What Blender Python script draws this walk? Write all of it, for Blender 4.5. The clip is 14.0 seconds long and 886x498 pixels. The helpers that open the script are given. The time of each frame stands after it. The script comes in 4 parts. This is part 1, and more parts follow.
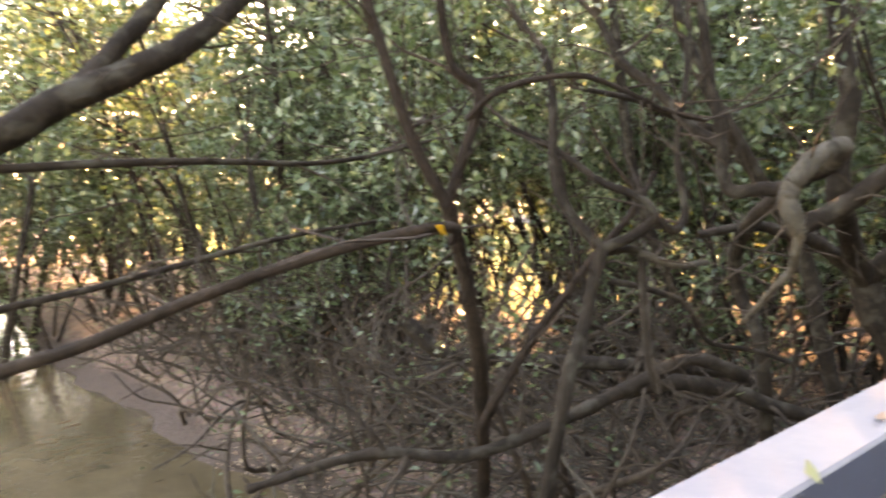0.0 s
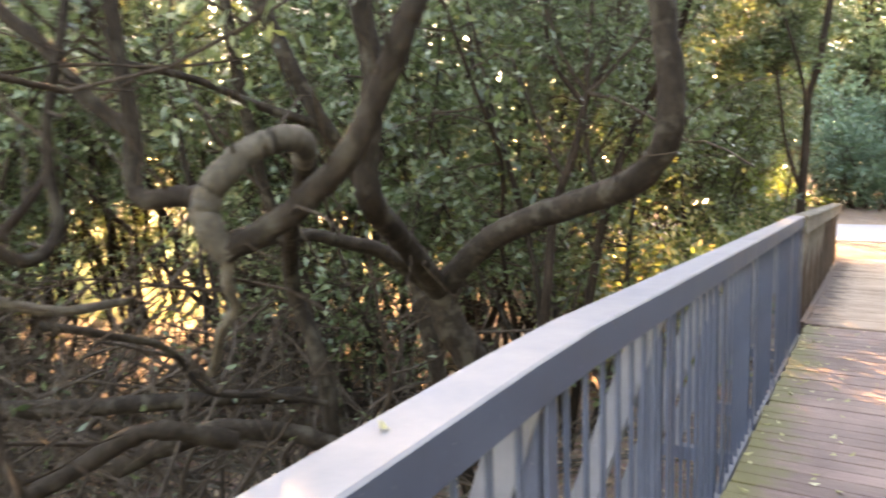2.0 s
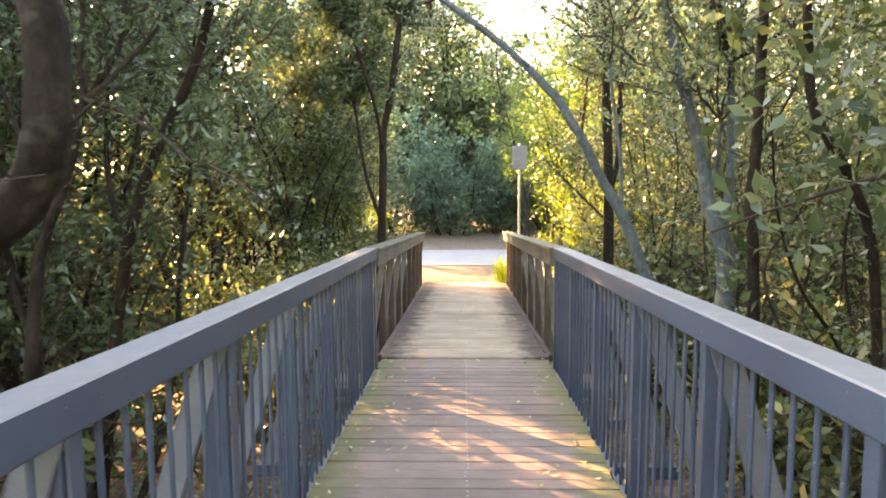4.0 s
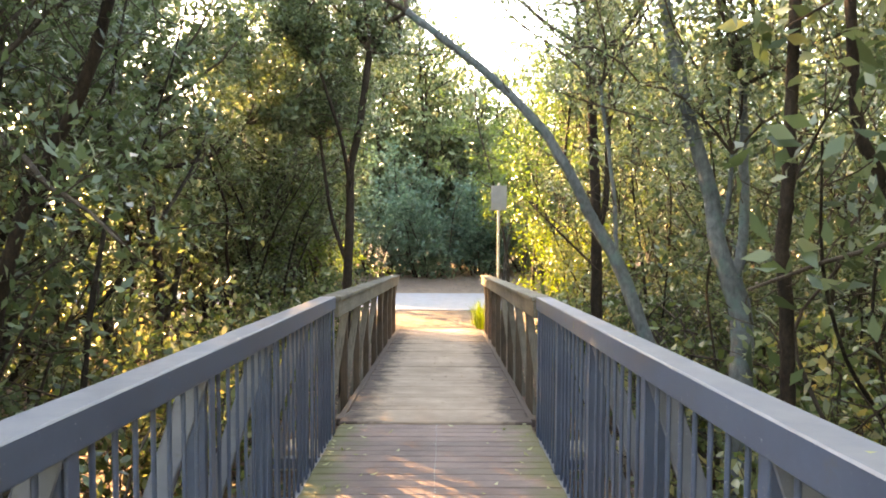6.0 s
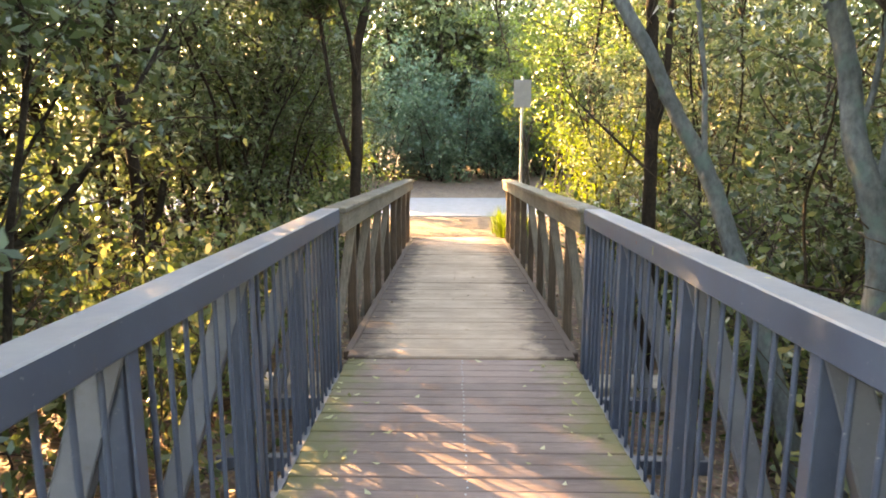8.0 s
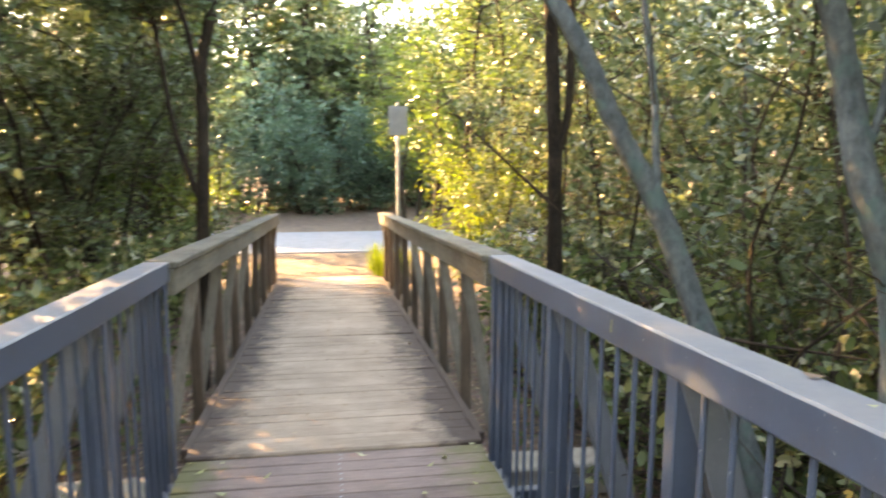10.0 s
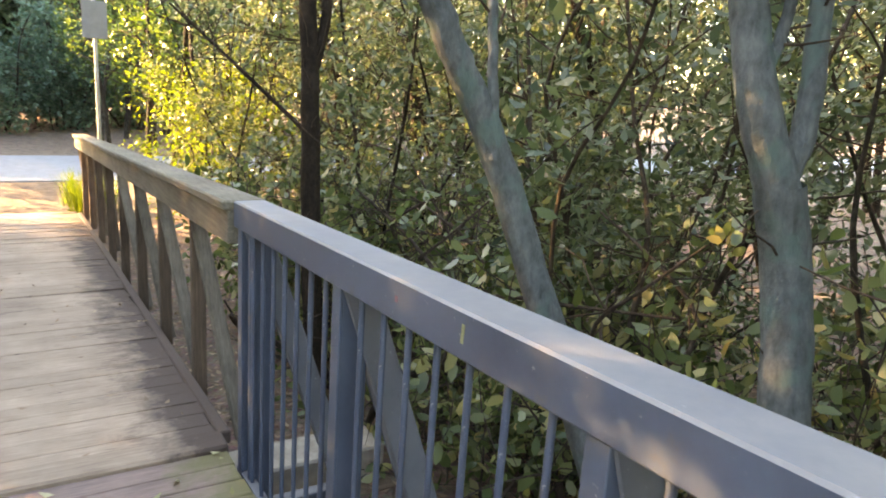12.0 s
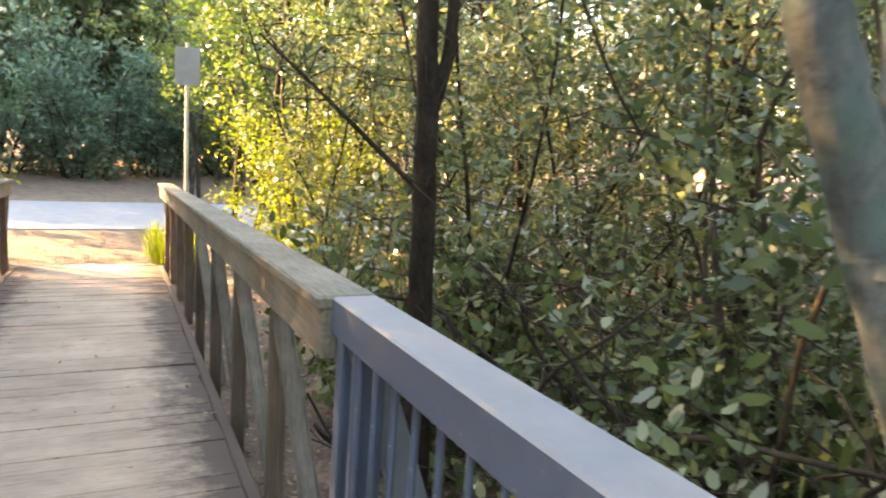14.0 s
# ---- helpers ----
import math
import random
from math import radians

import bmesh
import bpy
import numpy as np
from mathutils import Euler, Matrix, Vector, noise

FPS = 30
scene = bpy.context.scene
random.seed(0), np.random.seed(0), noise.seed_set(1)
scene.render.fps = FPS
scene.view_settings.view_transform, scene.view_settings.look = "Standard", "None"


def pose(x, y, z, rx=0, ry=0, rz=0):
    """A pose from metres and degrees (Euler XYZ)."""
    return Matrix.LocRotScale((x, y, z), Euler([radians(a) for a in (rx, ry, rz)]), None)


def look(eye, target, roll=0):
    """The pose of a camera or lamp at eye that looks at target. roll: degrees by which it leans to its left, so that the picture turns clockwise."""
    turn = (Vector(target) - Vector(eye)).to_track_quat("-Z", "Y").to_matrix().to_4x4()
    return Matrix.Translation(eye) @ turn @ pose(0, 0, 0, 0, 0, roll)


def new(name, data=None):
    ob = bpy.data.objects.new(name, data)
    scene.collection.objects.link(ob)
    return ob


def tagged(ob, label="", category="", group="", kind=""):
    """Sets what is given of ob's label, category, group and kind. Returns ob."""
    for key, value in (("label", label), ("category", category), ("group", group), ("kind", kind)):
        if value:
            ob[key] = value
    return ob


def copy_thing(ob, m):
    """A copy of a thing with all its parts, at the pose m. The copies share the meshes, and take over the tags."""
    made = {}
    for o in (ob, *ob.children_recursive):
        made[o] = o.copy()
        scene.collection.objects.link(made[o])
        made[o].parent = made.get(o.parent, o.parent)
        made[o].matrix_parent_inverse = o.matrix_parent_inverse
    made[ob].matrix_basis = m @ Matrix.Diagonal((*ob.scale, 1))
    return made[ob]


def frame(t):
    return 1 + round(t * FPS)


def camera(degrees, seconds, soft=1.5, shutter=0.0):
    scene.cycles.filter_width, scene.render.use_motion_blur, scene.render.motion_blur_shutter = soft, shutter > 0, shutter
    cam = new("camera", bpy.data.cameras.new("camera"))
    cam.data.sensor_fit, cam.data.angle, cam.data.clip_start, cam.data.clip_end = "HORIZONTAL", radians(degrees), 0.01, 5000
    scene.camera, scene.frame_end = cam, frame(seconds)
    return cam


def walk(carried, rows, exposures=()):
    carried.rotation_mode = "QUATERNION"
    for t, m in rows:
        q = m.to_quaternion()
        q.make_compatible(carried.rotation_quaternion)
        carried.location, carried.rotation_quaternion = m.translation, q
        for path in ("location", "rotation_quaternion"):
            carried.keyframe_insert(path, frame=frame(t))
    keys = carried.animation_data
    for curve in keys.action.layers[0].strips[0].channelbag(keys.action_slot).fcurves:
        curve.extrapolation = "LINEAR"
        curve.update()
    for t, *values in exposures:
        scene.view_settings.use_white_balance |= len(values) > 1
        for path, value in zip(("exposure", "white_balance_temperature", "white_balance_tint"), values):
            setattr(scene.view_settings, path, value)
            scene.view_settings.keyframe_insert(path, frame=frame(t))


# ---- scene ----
PATH = [
    (0, (-0.349, -8.435, 1.854), (-1.964, -7.278, 1.622), -3.3),
    (0.5, (-0.357, -8.167, 1.851), (-1.746, -6.75, 1.6), -2.3),
    (1, (-0.281, -7.941, 1.841), (-1.492, -6.366, 1.606), -2.7),
    (1.5, (-0.298, -7.696, 1.821), (-1.482, -6.103, 1.568), -1.1),
    (2, (-0.264, -7.434, 1.813), (-1.308, -5.752, 1.531), -2.1),
    (2.5, (-0.171, -7.185, 1.798), (-0.801, -5.307, 1.522), -2.9),
    (3, (-0.11, -6.98, 1.782), (-0.343, -5.012, 1.506), -1.2),
    (5.5, (0.084, -5.852, 1.783), (0.077, -3.856, 1.659), 0.0),
    (6, (0.059, -5.72, 1.763), (0.058, -3.723, 1.655), 0.2),
    (6.5, (0.066, -5.466, 1.719), (0.042, -3.503, 1.334), 0.1),
    (7, (0.023, -5.216, 1.72), (-0.016, -3.254, 1.334), -0.0),
    (9.5, (-0.057, -3.861, 1.653), (-0.041, -1.891, 1.31), 0.2),
    (10, (-0.03, -3.629, 1.656), (0.292, -1.678, 1.357), 0.3),
    (10.5, (-0.032, -3.364, 1.652), (0.667, -1.514, 1.354), 0.2),
    (11, (-0.005, -3.157, 1.62), (0.883, -1.407, 1.233), 1.7),
    (11.5, (0.061, -2.935, 1.611), (1.011, -1.237, 1.15), 2.3),
    (12, (0.099, -2.707, 1.582), (1.13, -1.059, 1.109), 4.1),
    (12.5, (0.149, -2.451, 1.58), (1.269, -0.845, 1.173), 2.8),
    (13, (0.243, -2.208, 1.572), (1.342, -0.555, 1.332), 3.8),
    (13.5, (0.306, -2.011, 1.549), (1.302, -0.306, 1.228), 4.5),
    (14, (0.306, -1.738, 1.534), (1.149, 0.041, 1.182), 4.3),
]
cam = camera(64.6, 14.0, 1.8, 0.35)
walk(cam, [(t, look(eye, target, roll)) for t, eye, target, roll in PATH], [(0, 4.6, 9900, 29), (1.5, 4.7, 10000, 28), (3.0, 4.55, 9700, 19), (5.3, 4.15, 9600, 18), (7.0, 4.2, 9600, 17), (14, 4.2, 8900, 17)])

# ---- light: low sun from ahead and to the left, clear sky ----
SUN_UP, SUN_TURN = 17.0, -45.0
world = bpy.data.worlds.new("world")
scene.world = world
world.use_nodes = True
sky = world.node_tree.nodes.new("ShaderNodeTexSky")
sky.sky_type, sky.sun_disc = "NISHITA", False
sky.sun_elevation, sky.sun_rotation = radians(SUN_UP), radians(SUN_TURN)
backg = world.node_tree.nodes["Background"]
world.node_tree.links.new(sky.outputs[0], backg.inputs[0])
backg.inputs[1].default_value = 0.15
sun_data = bpy.data.lights.new("sun", "SUN")
sun_data.energy, sun_data.angle, sun_data.color = 4.3, radians(0.55), (1.0, 0.7, 0.4)
sun = new("sun", sun_data)
sun.matrix_world = look((40 * math.sin(radians(SUN_TURN)), 40 * math.cos(radians(SUN_TURN)), 40 * math.tan(radians(SUN_UP))), (0, 0, 0))


# ---- materials ----
def nodes_of(name):
    m = bpy.data.materials.new(name)
    m.use_nodes = True
    nt = m.node_tree
    return m, nt, nt.nodes["Principled BSDF"]


def nd(nt, kind, **settings):
    n = nt.nodes.new(kind)
    for key, value in settings.items():
        n.inputs[key].default_value = value
    return n


def noise_tex(nt, scale, detail=4.0, rough=0.6, coord="Object", stretch=None):
    tc = nt.nodes.new("ShaderNodeTexCoord")
    n = nd(nt, "ShaderNodeTexNoise", Scale=scale, Detail=detail, Roughness=rough)
    if stretch:
        mp = nd(nt, "ShaderNodeMapping", Scale=stretch)
        nt.links.new(tc.outputs[coord], mp.inputs["Vector"])
        nt.links.new(mp.outputs[0], n.inputs["Vector"])
    else:
        nt.links.new(tc.outputs[coord], n.inputs["Vector"])
    return n.outputs[0]


def ramp(nt, fac, stops):
    r = nt.nodes.new("ShaderNodeValToRGB")
    while len(r.color_ramp.elements) < len(stops):
        r.color_ramp.elements.new(0.5)
    for e, (p, c) in zip(r.color_ramp.elements, stops):
        e.position, e.color = p, (*c, 1)
    nt.links.new(fac, r.inputs[0])
    return r.outputs[0]


def mixed(nt, a, b, fac, mode="MIX"):
    m = nt.nodes.new("ShaderNodeMix")
    m.data_type, m.blend_type = "RGBA", mode
    for sock, value in ((m.inputs[0], fac), (m.inputs[6], a), (m.inputs[7], b)):
        if isinstance(value, (int, float)):
            sock.default_value = value
        elif isinstance(value, tuple):
            sock.default_value = (*value, 1)
        else:
            nt.links.new(value, sock)
    return m.outputs[2]


def mathn(nt, op, a, b=0.0, c=None):
    m = nt.nodes.new("ShaderNodeMath")
    m.operation = op
    for sock, value in zip(m.inputs, (a, b) if c is None else (a, b, c)):
        if isinstance(value, (int, float)):
            sock.default_value = value
        else:
            nt.links.new(value, sock)
    return m.outputs[0]


def bump(nt, bsdf, height, strength, dist=0.01):
    b = nd(nt, "ShaderNodeBump", Strength=strength, Distance=dist)
    nt.links.new(height, b.inputs["Height"])
    nt.links.new(b.outputs[0], bsdf.inputs["Normal"])


def leaf_material(name, stops, through_share=0.38, rough=0.3):
    m, nt, bsdf = nodes_of(name)
    geo = nt.nodes.new("ShaderNodeNewGeometry")
    info = nt.nodes.new("ShaderNodeObjectInfo")
    fac = mathn(nt, "MULTIPLY_ADD", info.outputs["Random"], 0.22, mathn(nt, "MULTIPLY", geo.outputs["Random Per Island"], 0.8))
    col = ramp(nt, fac, stops)
    nt.links.new(col, bsdf.inputs["Base Color"])
    bsdf.inputs["Roughness"].default_value = rough
    tr = nt.nodes.new("ShaderNodeBsdfTranslucent")
    bright = mixed(nt, mixed(nt, col, (1.3, 1.3, 0.75), 1.0, "MULTIPLY"), col, 0.3)
    nt.links.new(bright, tr.inputs[0])
    mix = nt.nodes.new("ShaderNodeMixShader")
    mix.inputs[0].default_value = through_share
    nt.links.new(bsdf.outputs[0], mix.inputs[1])
    nt.links.new(tr.outputs[0], mix.inputs[2])
    nt.links.new(mix.outputs[0], nt.nodes["Material Output"].inputs[0])
    return m


def bark_material(name, dark, light, spots=None, scale=9.0):
    m, nt, bsdf = nodes_of(name)
    n1 = noise_tex(nt, scale, 6, 0.65, stretch=(1, 1, 0.45))
    n2 = noise_tex(nt, scale * 6, 5, 0.7, stretch=(1, 1, 0.5))
    col = ramp(nt, n1, ((0.3, dark), (0.7, light)))
    col = mixed(nt, col, ramp(nt, n2, ((0.3, (0.4, 0.4, 0.4)), (0.75, (1.25, 1.25, 1.25)))), 0.8, "MULTIPLY")
    if spots:
        n3 = noise_tex(nt, scale * 1.6, 3, 0.5)
        col = mixed(nt, col, spots, ramp(nt, n3, ((0.52, (0, 0, 0)), (0.66, (0.7, 0.7, 0.7)))))
    nt.links.new(col, bsdf.inputs["Base Color"])
    bsdf.inputs["Roughness"].default_value = 0.85
    bsdf.inputs["Specular IOR Level"].default_value = 0.12
    bump(nt, bsdf, n2, 0.8, 0.012)
    return m


def plank_material(name, dark, light, moss, grain_rough, spread=0.35, stain=(0.115, 0.115, 0.03), along=(0.35, 6.0, 6.0), wear=0.0):
    m, nt, bsdf = nodes_of(name)
    info = nt.nodes.new("ShaderNodeObjectInfo")
    grain = noise_tex(nt, 14, 6, 0.7, "Object", along)
    geo = nt.nodes.new("ShaderNodeNewGeometry")
    wide = nd(nt, "ShaderNodeTexNoise", Scale=1.9, Detail=5.0, Roughness=0.65)
    nt.links.new(geo.outputs["Position"], wide.inputs["Vector"])
    col = ramp(nt, mathn(nt, "ADD", mathn(nt, "MULTIPLY", grain, 0.55), mathn(nt, "MULTIPLY", wide.outputs[0], 0.5)), ((0.38, dark), (0.68, light)))
    shade = mathn(nt, "MULTIPLY_ADD", info.outputs["Random"], spread, 1 - spread / 2)
    comb = nt.nodes.new("ShaderNodeCombineColor")
    for k in range(3):
        nt.links.new(shade, comb.inputs[k])
    col = mixed(nt, col, comb.outputs[0], 1.0, "MULTIPLY")
    if moss > 0:
        sep = nt.nodes.new("ShaderNodeSeparateXYZ")
        nt.links.new(geo.outputs["Position"], sep.inputs[0])
        edge = mathn(nt, "ABSOLUTE", sep.outputs[0])
        n4 = nd(nt, "ShaderNodeTexNoise", Scale=5.0, Detail=6.0, Roughness=0.7)
        nt.links.new(geo.outputs["Position"], n4.inputs["Vector"])
        e = mathn(nt, "ADD", edge, mathn(nt, "MULTIPLY", mathn(nt, "SUBTRACT", n4.outputs[0], 0.5), 0.75))
        low, high = (0.44, 0.7) if wear else (0.52, 0.74)
        mask = ramp(nt, e, ((low, (0, 0, 0)), (high, (moss, moss, moss))))
        col = mixed(nt, col, stain, mask)
    if wear:
        # dark damp streaks along the grain and worn pale spots
        mp = nd(nt, "ShaderNodeMapping", Scale=(2.2, 9.0, 1.0))
        nt.links.new(geo.outputs["Position"], mp.inputs["Vector"])
        streak = nd(nt, "ShaderNodeTexNoise", Scale=1.6, Detail=7.0, Roughness=0.72)
        nt.links.new(mp.outputs[0], streak.inputs["Vector"])
        col = mixed(nt, col, (0.055, 0.038, 0.03), ramp(nt, streak.outputs[0], ((0.6, (0, 0, 0)), (0.7, (wear, wear, wear)))))
    nt.links.new(col, bsdf.inputs["Base Color"])
    bsdf.inputs["Roughness"].default_value = grain_rough
    bump(nt, bsdf, grain, 0.45, 0.004)
    return m


def steel_material(name, low=(0.046, 0.062, 0.094), high=(0.086, 0.112, 0.162)):
    m, nt, bsdf = nodes_of(name)
    n1 = noise_tex(nt, 2.5, 6, 0.7)
    n2 = noise_tex(nt, 45, 4, 0.7)
    col = ramp(nt, n1, ((0.3, low), (0.7, high)))
    col = mixed(nt, col, (0.42, 0.42, 0.42), ramp(nt, n2, ((0.66, (0, 0, 0)), (0.74, (0.6, 0.6, 0.6)))))
    col = mixed(nt, col, (0.1, 0.085, 0.06), ramp(nt, noise_tex(nt, 9, 6, 0.75), ((0.6, (0, 0, 0)), (0.75, (0.55, 0.55, 0.55)))))
    # up-facing steel is paler: settled dust plus skylight painted into the colour
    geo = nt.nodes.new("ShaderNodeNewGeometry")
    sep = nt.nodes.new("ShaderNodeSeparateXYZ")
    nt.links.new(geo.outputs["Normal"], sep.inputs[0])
    skylit_dust = mathn(nt, "MULTIPLY", ramp(nt, sep.outputs[2], ((0.45, (0, 0, 0)), (0.7, (1, 1, 1)))), mathn(nt, "MULTIPLY_ADD", noise_tex(nt, 7, 6, 0.7), 0.9, 0.3))
    col = mixed(nt, col, (0.22, 0.212, 0.214), skylit_dust)
    nt.links.new(col, bsdf.inputs["Base Color"])
    nt.links.new(ramp(nt, n1, ((0.3, (0.42, 0.42, 0.42)), (0.7, (0.62, 0.62, 0.62)))), bsdf.inputs["Roughness"])
    bump(nt, bsdf, n2, 0.12, 0.002)
    return m


def ground_material():
    m, nt, bsdf = nodes_of("leaf_litter_soil")
    geo = nt.nodes.new("ShaderNodeNewGeometry")

    def n(scale, detail=6.0, rough=0.7):
        t = nd(nt, "ShaderNodeTexNoise", Scale=scale, Detail=detail, Roughness=rough)
        nt.links.new(geo.outputs["Position"], t.inputs["Vector"])
        return t.outputs[0]
    soil = ramp(nt, n(5.0), ((0.3, (0.1, 0.067, 0.05)), (0.55, (0.2, 0.135, 0.098)), (0.75, (0.32, 0.225, 0.16))))
    vor = nd(nt, "ShaderNodeTexVoronoi", Scale=28.0)
    nt.links.new(geo.outputs["Position"], vor.inputs["Vector"])
    soil = mixed(nt, soil, vor.outputs["Color"], 0.16, "OVERLAY")
    sep = nt.nodes.new("ShaderNodeSeparateXYZ")
    nt.links.new(geo.outputs["Position"], sep.inputs[0])
    grass = ramp(nt, n(1.3), ((0.3, (0.09, 0.12, 0.02)), (0.7, (0.26, 0.29, 0.06))))
    far = mathn(nt, "SUBTRACT", mathn(nt, "MULTIPLY", mathn(nt, "SUBTRACT", n(0.7), 0.5), 4.0), sep.outputs[0])
    south = ramp(nt, mathn(nt, "MULTIPLY_ADD", sep.outputs[1], 0.1, 0.4), ((0.1, (0, 0, 0)), (0.3, (1, 1, 1))))
    far = mathn(nt, "MULTIPLY", mathn(nt, "MAXIMUM", far, 0.0), south)
    path = mathn(nt, "ADD", sep.outputs[1], mathn(nt, "MULTIPLY", mathn(nt, "SUBTRACT", n(1.5), 0.5), 1.5))
    sand = ramp(nt, n(9.0), ((0.3, (0.15, 0.108, 0.075)), (0.7, (0.27, 0.2, 0.14))))
    col = mixed(nt, soil, sand, ramp(nt, mathn(nt, "MULTIPLY", path, 0.05), ((0.36, (0, 0, 0)), (0.42, (0.9, 0.9, 0.9)), (0.74, (0.8, 0.8, 0.8)), (0.84, (0, 0, 0)))))
    col = mixed(nt, col, grass, ramp(nt, mathn(nt, "MULTIPLY", far, 0.05), ((0.36, (0, 0, 0)), (0.44, (1, 1, 1)))))
    # wet mud along the water's edge
    mud = mathn(nt, "MULTIPLY_ADD", n(6.0), 0.25, mathn(nt, "MULTIPLY", sep.outputs[2], -1.0))
    col = mixed(nt, col, (0.055, 0.038, 0.03), ramp(nt, mud, ((0.7, (0, 0, 0)), (0.8, (0.9, 0.9, 0.9)))))
    nt.links.new(col, bsdf.inputs["Base Color"])
    bsdf.inputs["Roughness"].default_value = 0.95
    bump(nt, bsdf, vor.outputs["Distance"], 0.6, 0.03)
    return m


def plain_material(name, color, rough=0.6, vary=0.3, scale=12.0):
    m, nt, bsdf = nodes_of(name)
    a = tuple(c * (1 - vary) for c in color)
    b = tuple(min(1, c * (1 + vary)) for c in color)
    nt.links.new(ramp(nt, noise_tex(nt, scale, 6, 0.7), ((0.3, a), (0.7, b))), bsdf.inputs["Base Color"])
    bsdf.inputs["Roughness"].default_value = rough
    bump(nt, bsdf, noise_tex(nt, scale * 8, 4, 0.7), 0.25, 0.004)
    return m


def water_material():
    m, nt, bsdf = nodes_of("muddy_water")
    nt.links.new(ramp(nt, noise_tex(nt, 1.2, 5, 0.6), ((0.3, (0.075, 0.055, 0.03)), (0.7, (0.14, 0.105, 0.06)))), bsdf.inputs["Base Color"])
    bsdf.inputs["Roughness"].default_value = 0.06
    bump(nt, bsdf, noise_tex(nt, 6, 3, 0.5), 0.25, 0.03)
    return m


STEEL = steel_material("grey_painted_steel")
# paler copy of the same steel, with the light on the braces in its colour
STEEL_SKYLIT = steel_material("skylit_grey_steel", (0.125, 0.137, 0.162), (0.21, 0.222, 0.25))
DECK_DARK = plank_material("weathered_deck_boards", (0.115, 0.074, 0.062), (0.29, 0.2, 0.168), 0.75, 0.75)
DECK_PALE = plank_material("worn_pale_boards", (0.24, 0.165, 0.118), (0.5, 0.37, 0.27), 0.95, 0.8, 0.16, (0.062, 0.04, 0.032), wear=0.85)
TIMBER = plank_material("grey_weathered_timber", (0.1, 0.084, 0.064), (0.3, 0.255, 0.2), 0.0, 0.85)
LONG_TIMBER = plank_material("grey_weathered_rail_timber", (0.07, 0.06, 0.043), (0.215, 0.188, 0.138), 0.0, 0.85, along=(6.0, 0.35, 6.0))
STRUT_TIMBER = plank_material("grey_weathered_strut_timber", (0.1, 0.084, 0.064), (0.3, 0.255, 0.2), 0.0, 0.85, along=(6.0, 2.2, 0.35))
POST_TIMBER = plank_material("stained_upright_timber", (0.05, 0.034, 0.024), (0.17, 0.115, 0.078), 0.0, 0.85, along=(6.0, 6.0, 0.35))
BROWN_TIMBER = plank_material("stained_post_timber", (0.08, 0.055, 0.038), (0.24, 0.165, 0.11), 0.0, 0.85)
PALE_EDGE = plain_material("pale_sleeper_timber", (0.36, 0.31, 0.25), 0.85)
BARK_GREY = bark_material("grey_brown_bark", (0.014, 0.0105, 0.0075), (0.044, 0.034, 0.025), (0.066, 0.06, 0.044))
BARK_LICHEN = bark_material("blue_grey_lichen_bark", (0.07, 0.08, 0.08), (0.155, 0.17, 0.168), (0.09, 0.135, 0.12), 7.0)
BARK_DARK = bark_material("dark_brown_bark", (0.015, 0.0105, 0.0075), (0.05, 0.036, 0.026), None, 12.0)
BARK_PALE = bark_material("pale_grey_bark", (0.055, 0.048, 0.036), (0.15, 0.132, 0.102))
BARK_TWIG = bark_material("twig_bark", (0.03, 0.023, 0.017), (0.11, 0.086, 0.064), None, 20.0)
LEAF_MANGROVE = leaf_material("dull_green_leaves", ((0.0, (0.02, 0.035, 0.016)), (0.35, (0.06, 0.09, 0.038)), (0.75, (0.115, 0.16, 0.088)), (1.0, (0.25, 0.27, 0.16))))
LEAF_OLIVE = leaf_material("olive_leaves", ((0.0, (0.022, 0.038, 0.018)), (0.35, (0.072, 0.104, 0.05)), (0.75, (0.15, 0.185, 0.1)), (1.0, (0.32, 0.32, 0.19))))
LEAF_YELLOW = leaf_material("yellow_green_leaves", ((0.0, (0.05, 0.085, 0.009)), (0.5, (0.105, 0.155, 0.015)), (1.0, (0.2, 0.235, 0.028))), 0.55)
LEAF_LIGHT = leaf_material("light_green_leaves", ((0.0, (0.035, 0.07, 0.014)), (0.5, (0.08, 0.13, 0.026)), (1.0, (0.16, 0.205, 0.05))), 0.45)
LEAF_BLUE = leaf_material("blue_green_leaves", ((0.0, (0.035, 0.08, 0.055)), (0.6, (0.09, 0.16, 0.11)), (1.0, (0.18, 0.25, 0.16))), 0.35)
LEAF_BROAD = leaf_material("broad_green_leaves", ((0.0, (0.04, 0.065, 0.026)), (0.4, (0.11, 0.15, 0.06)), (0.75, (0.22, 0.245, 0.13)), (1.0, (0.45, 0.36, 0.17))), 0.4, 0.25)
LITTER = leaf_material("dead_leaves", ((0.0, (0.12, 0.08, 0.056)), (0.6, (0.32, 0.21, 0.14)), (1.0, (0.55, 0.43, 0.29))), 0.15, 0.7)
FALLEN_PALE = leaf_material("pale_fallen_leaves", ((0.0, (0.14, 0.12, 0.04)), (0.5, (0.34, 0.33, 0.16)), (1.0, (0.55, 0.52, 0.36))), 0.2, 0.6)
ASPHALT = plain_material("pale_worn_asphalt", (0.2, 0.215, 0.24), 0.8, 0.15, 6.0)
SIGN_BACK = plain_material("dull_aluminium_sign", (0.2, 0.2, 0.195), 0.5, 0.12)
POLE_STEEL = plain_material("galvanised_pole", (0.36, 0.37, 0.36), 0.5, 0.15)
GROUND = ground_material()
WATER = water_material()


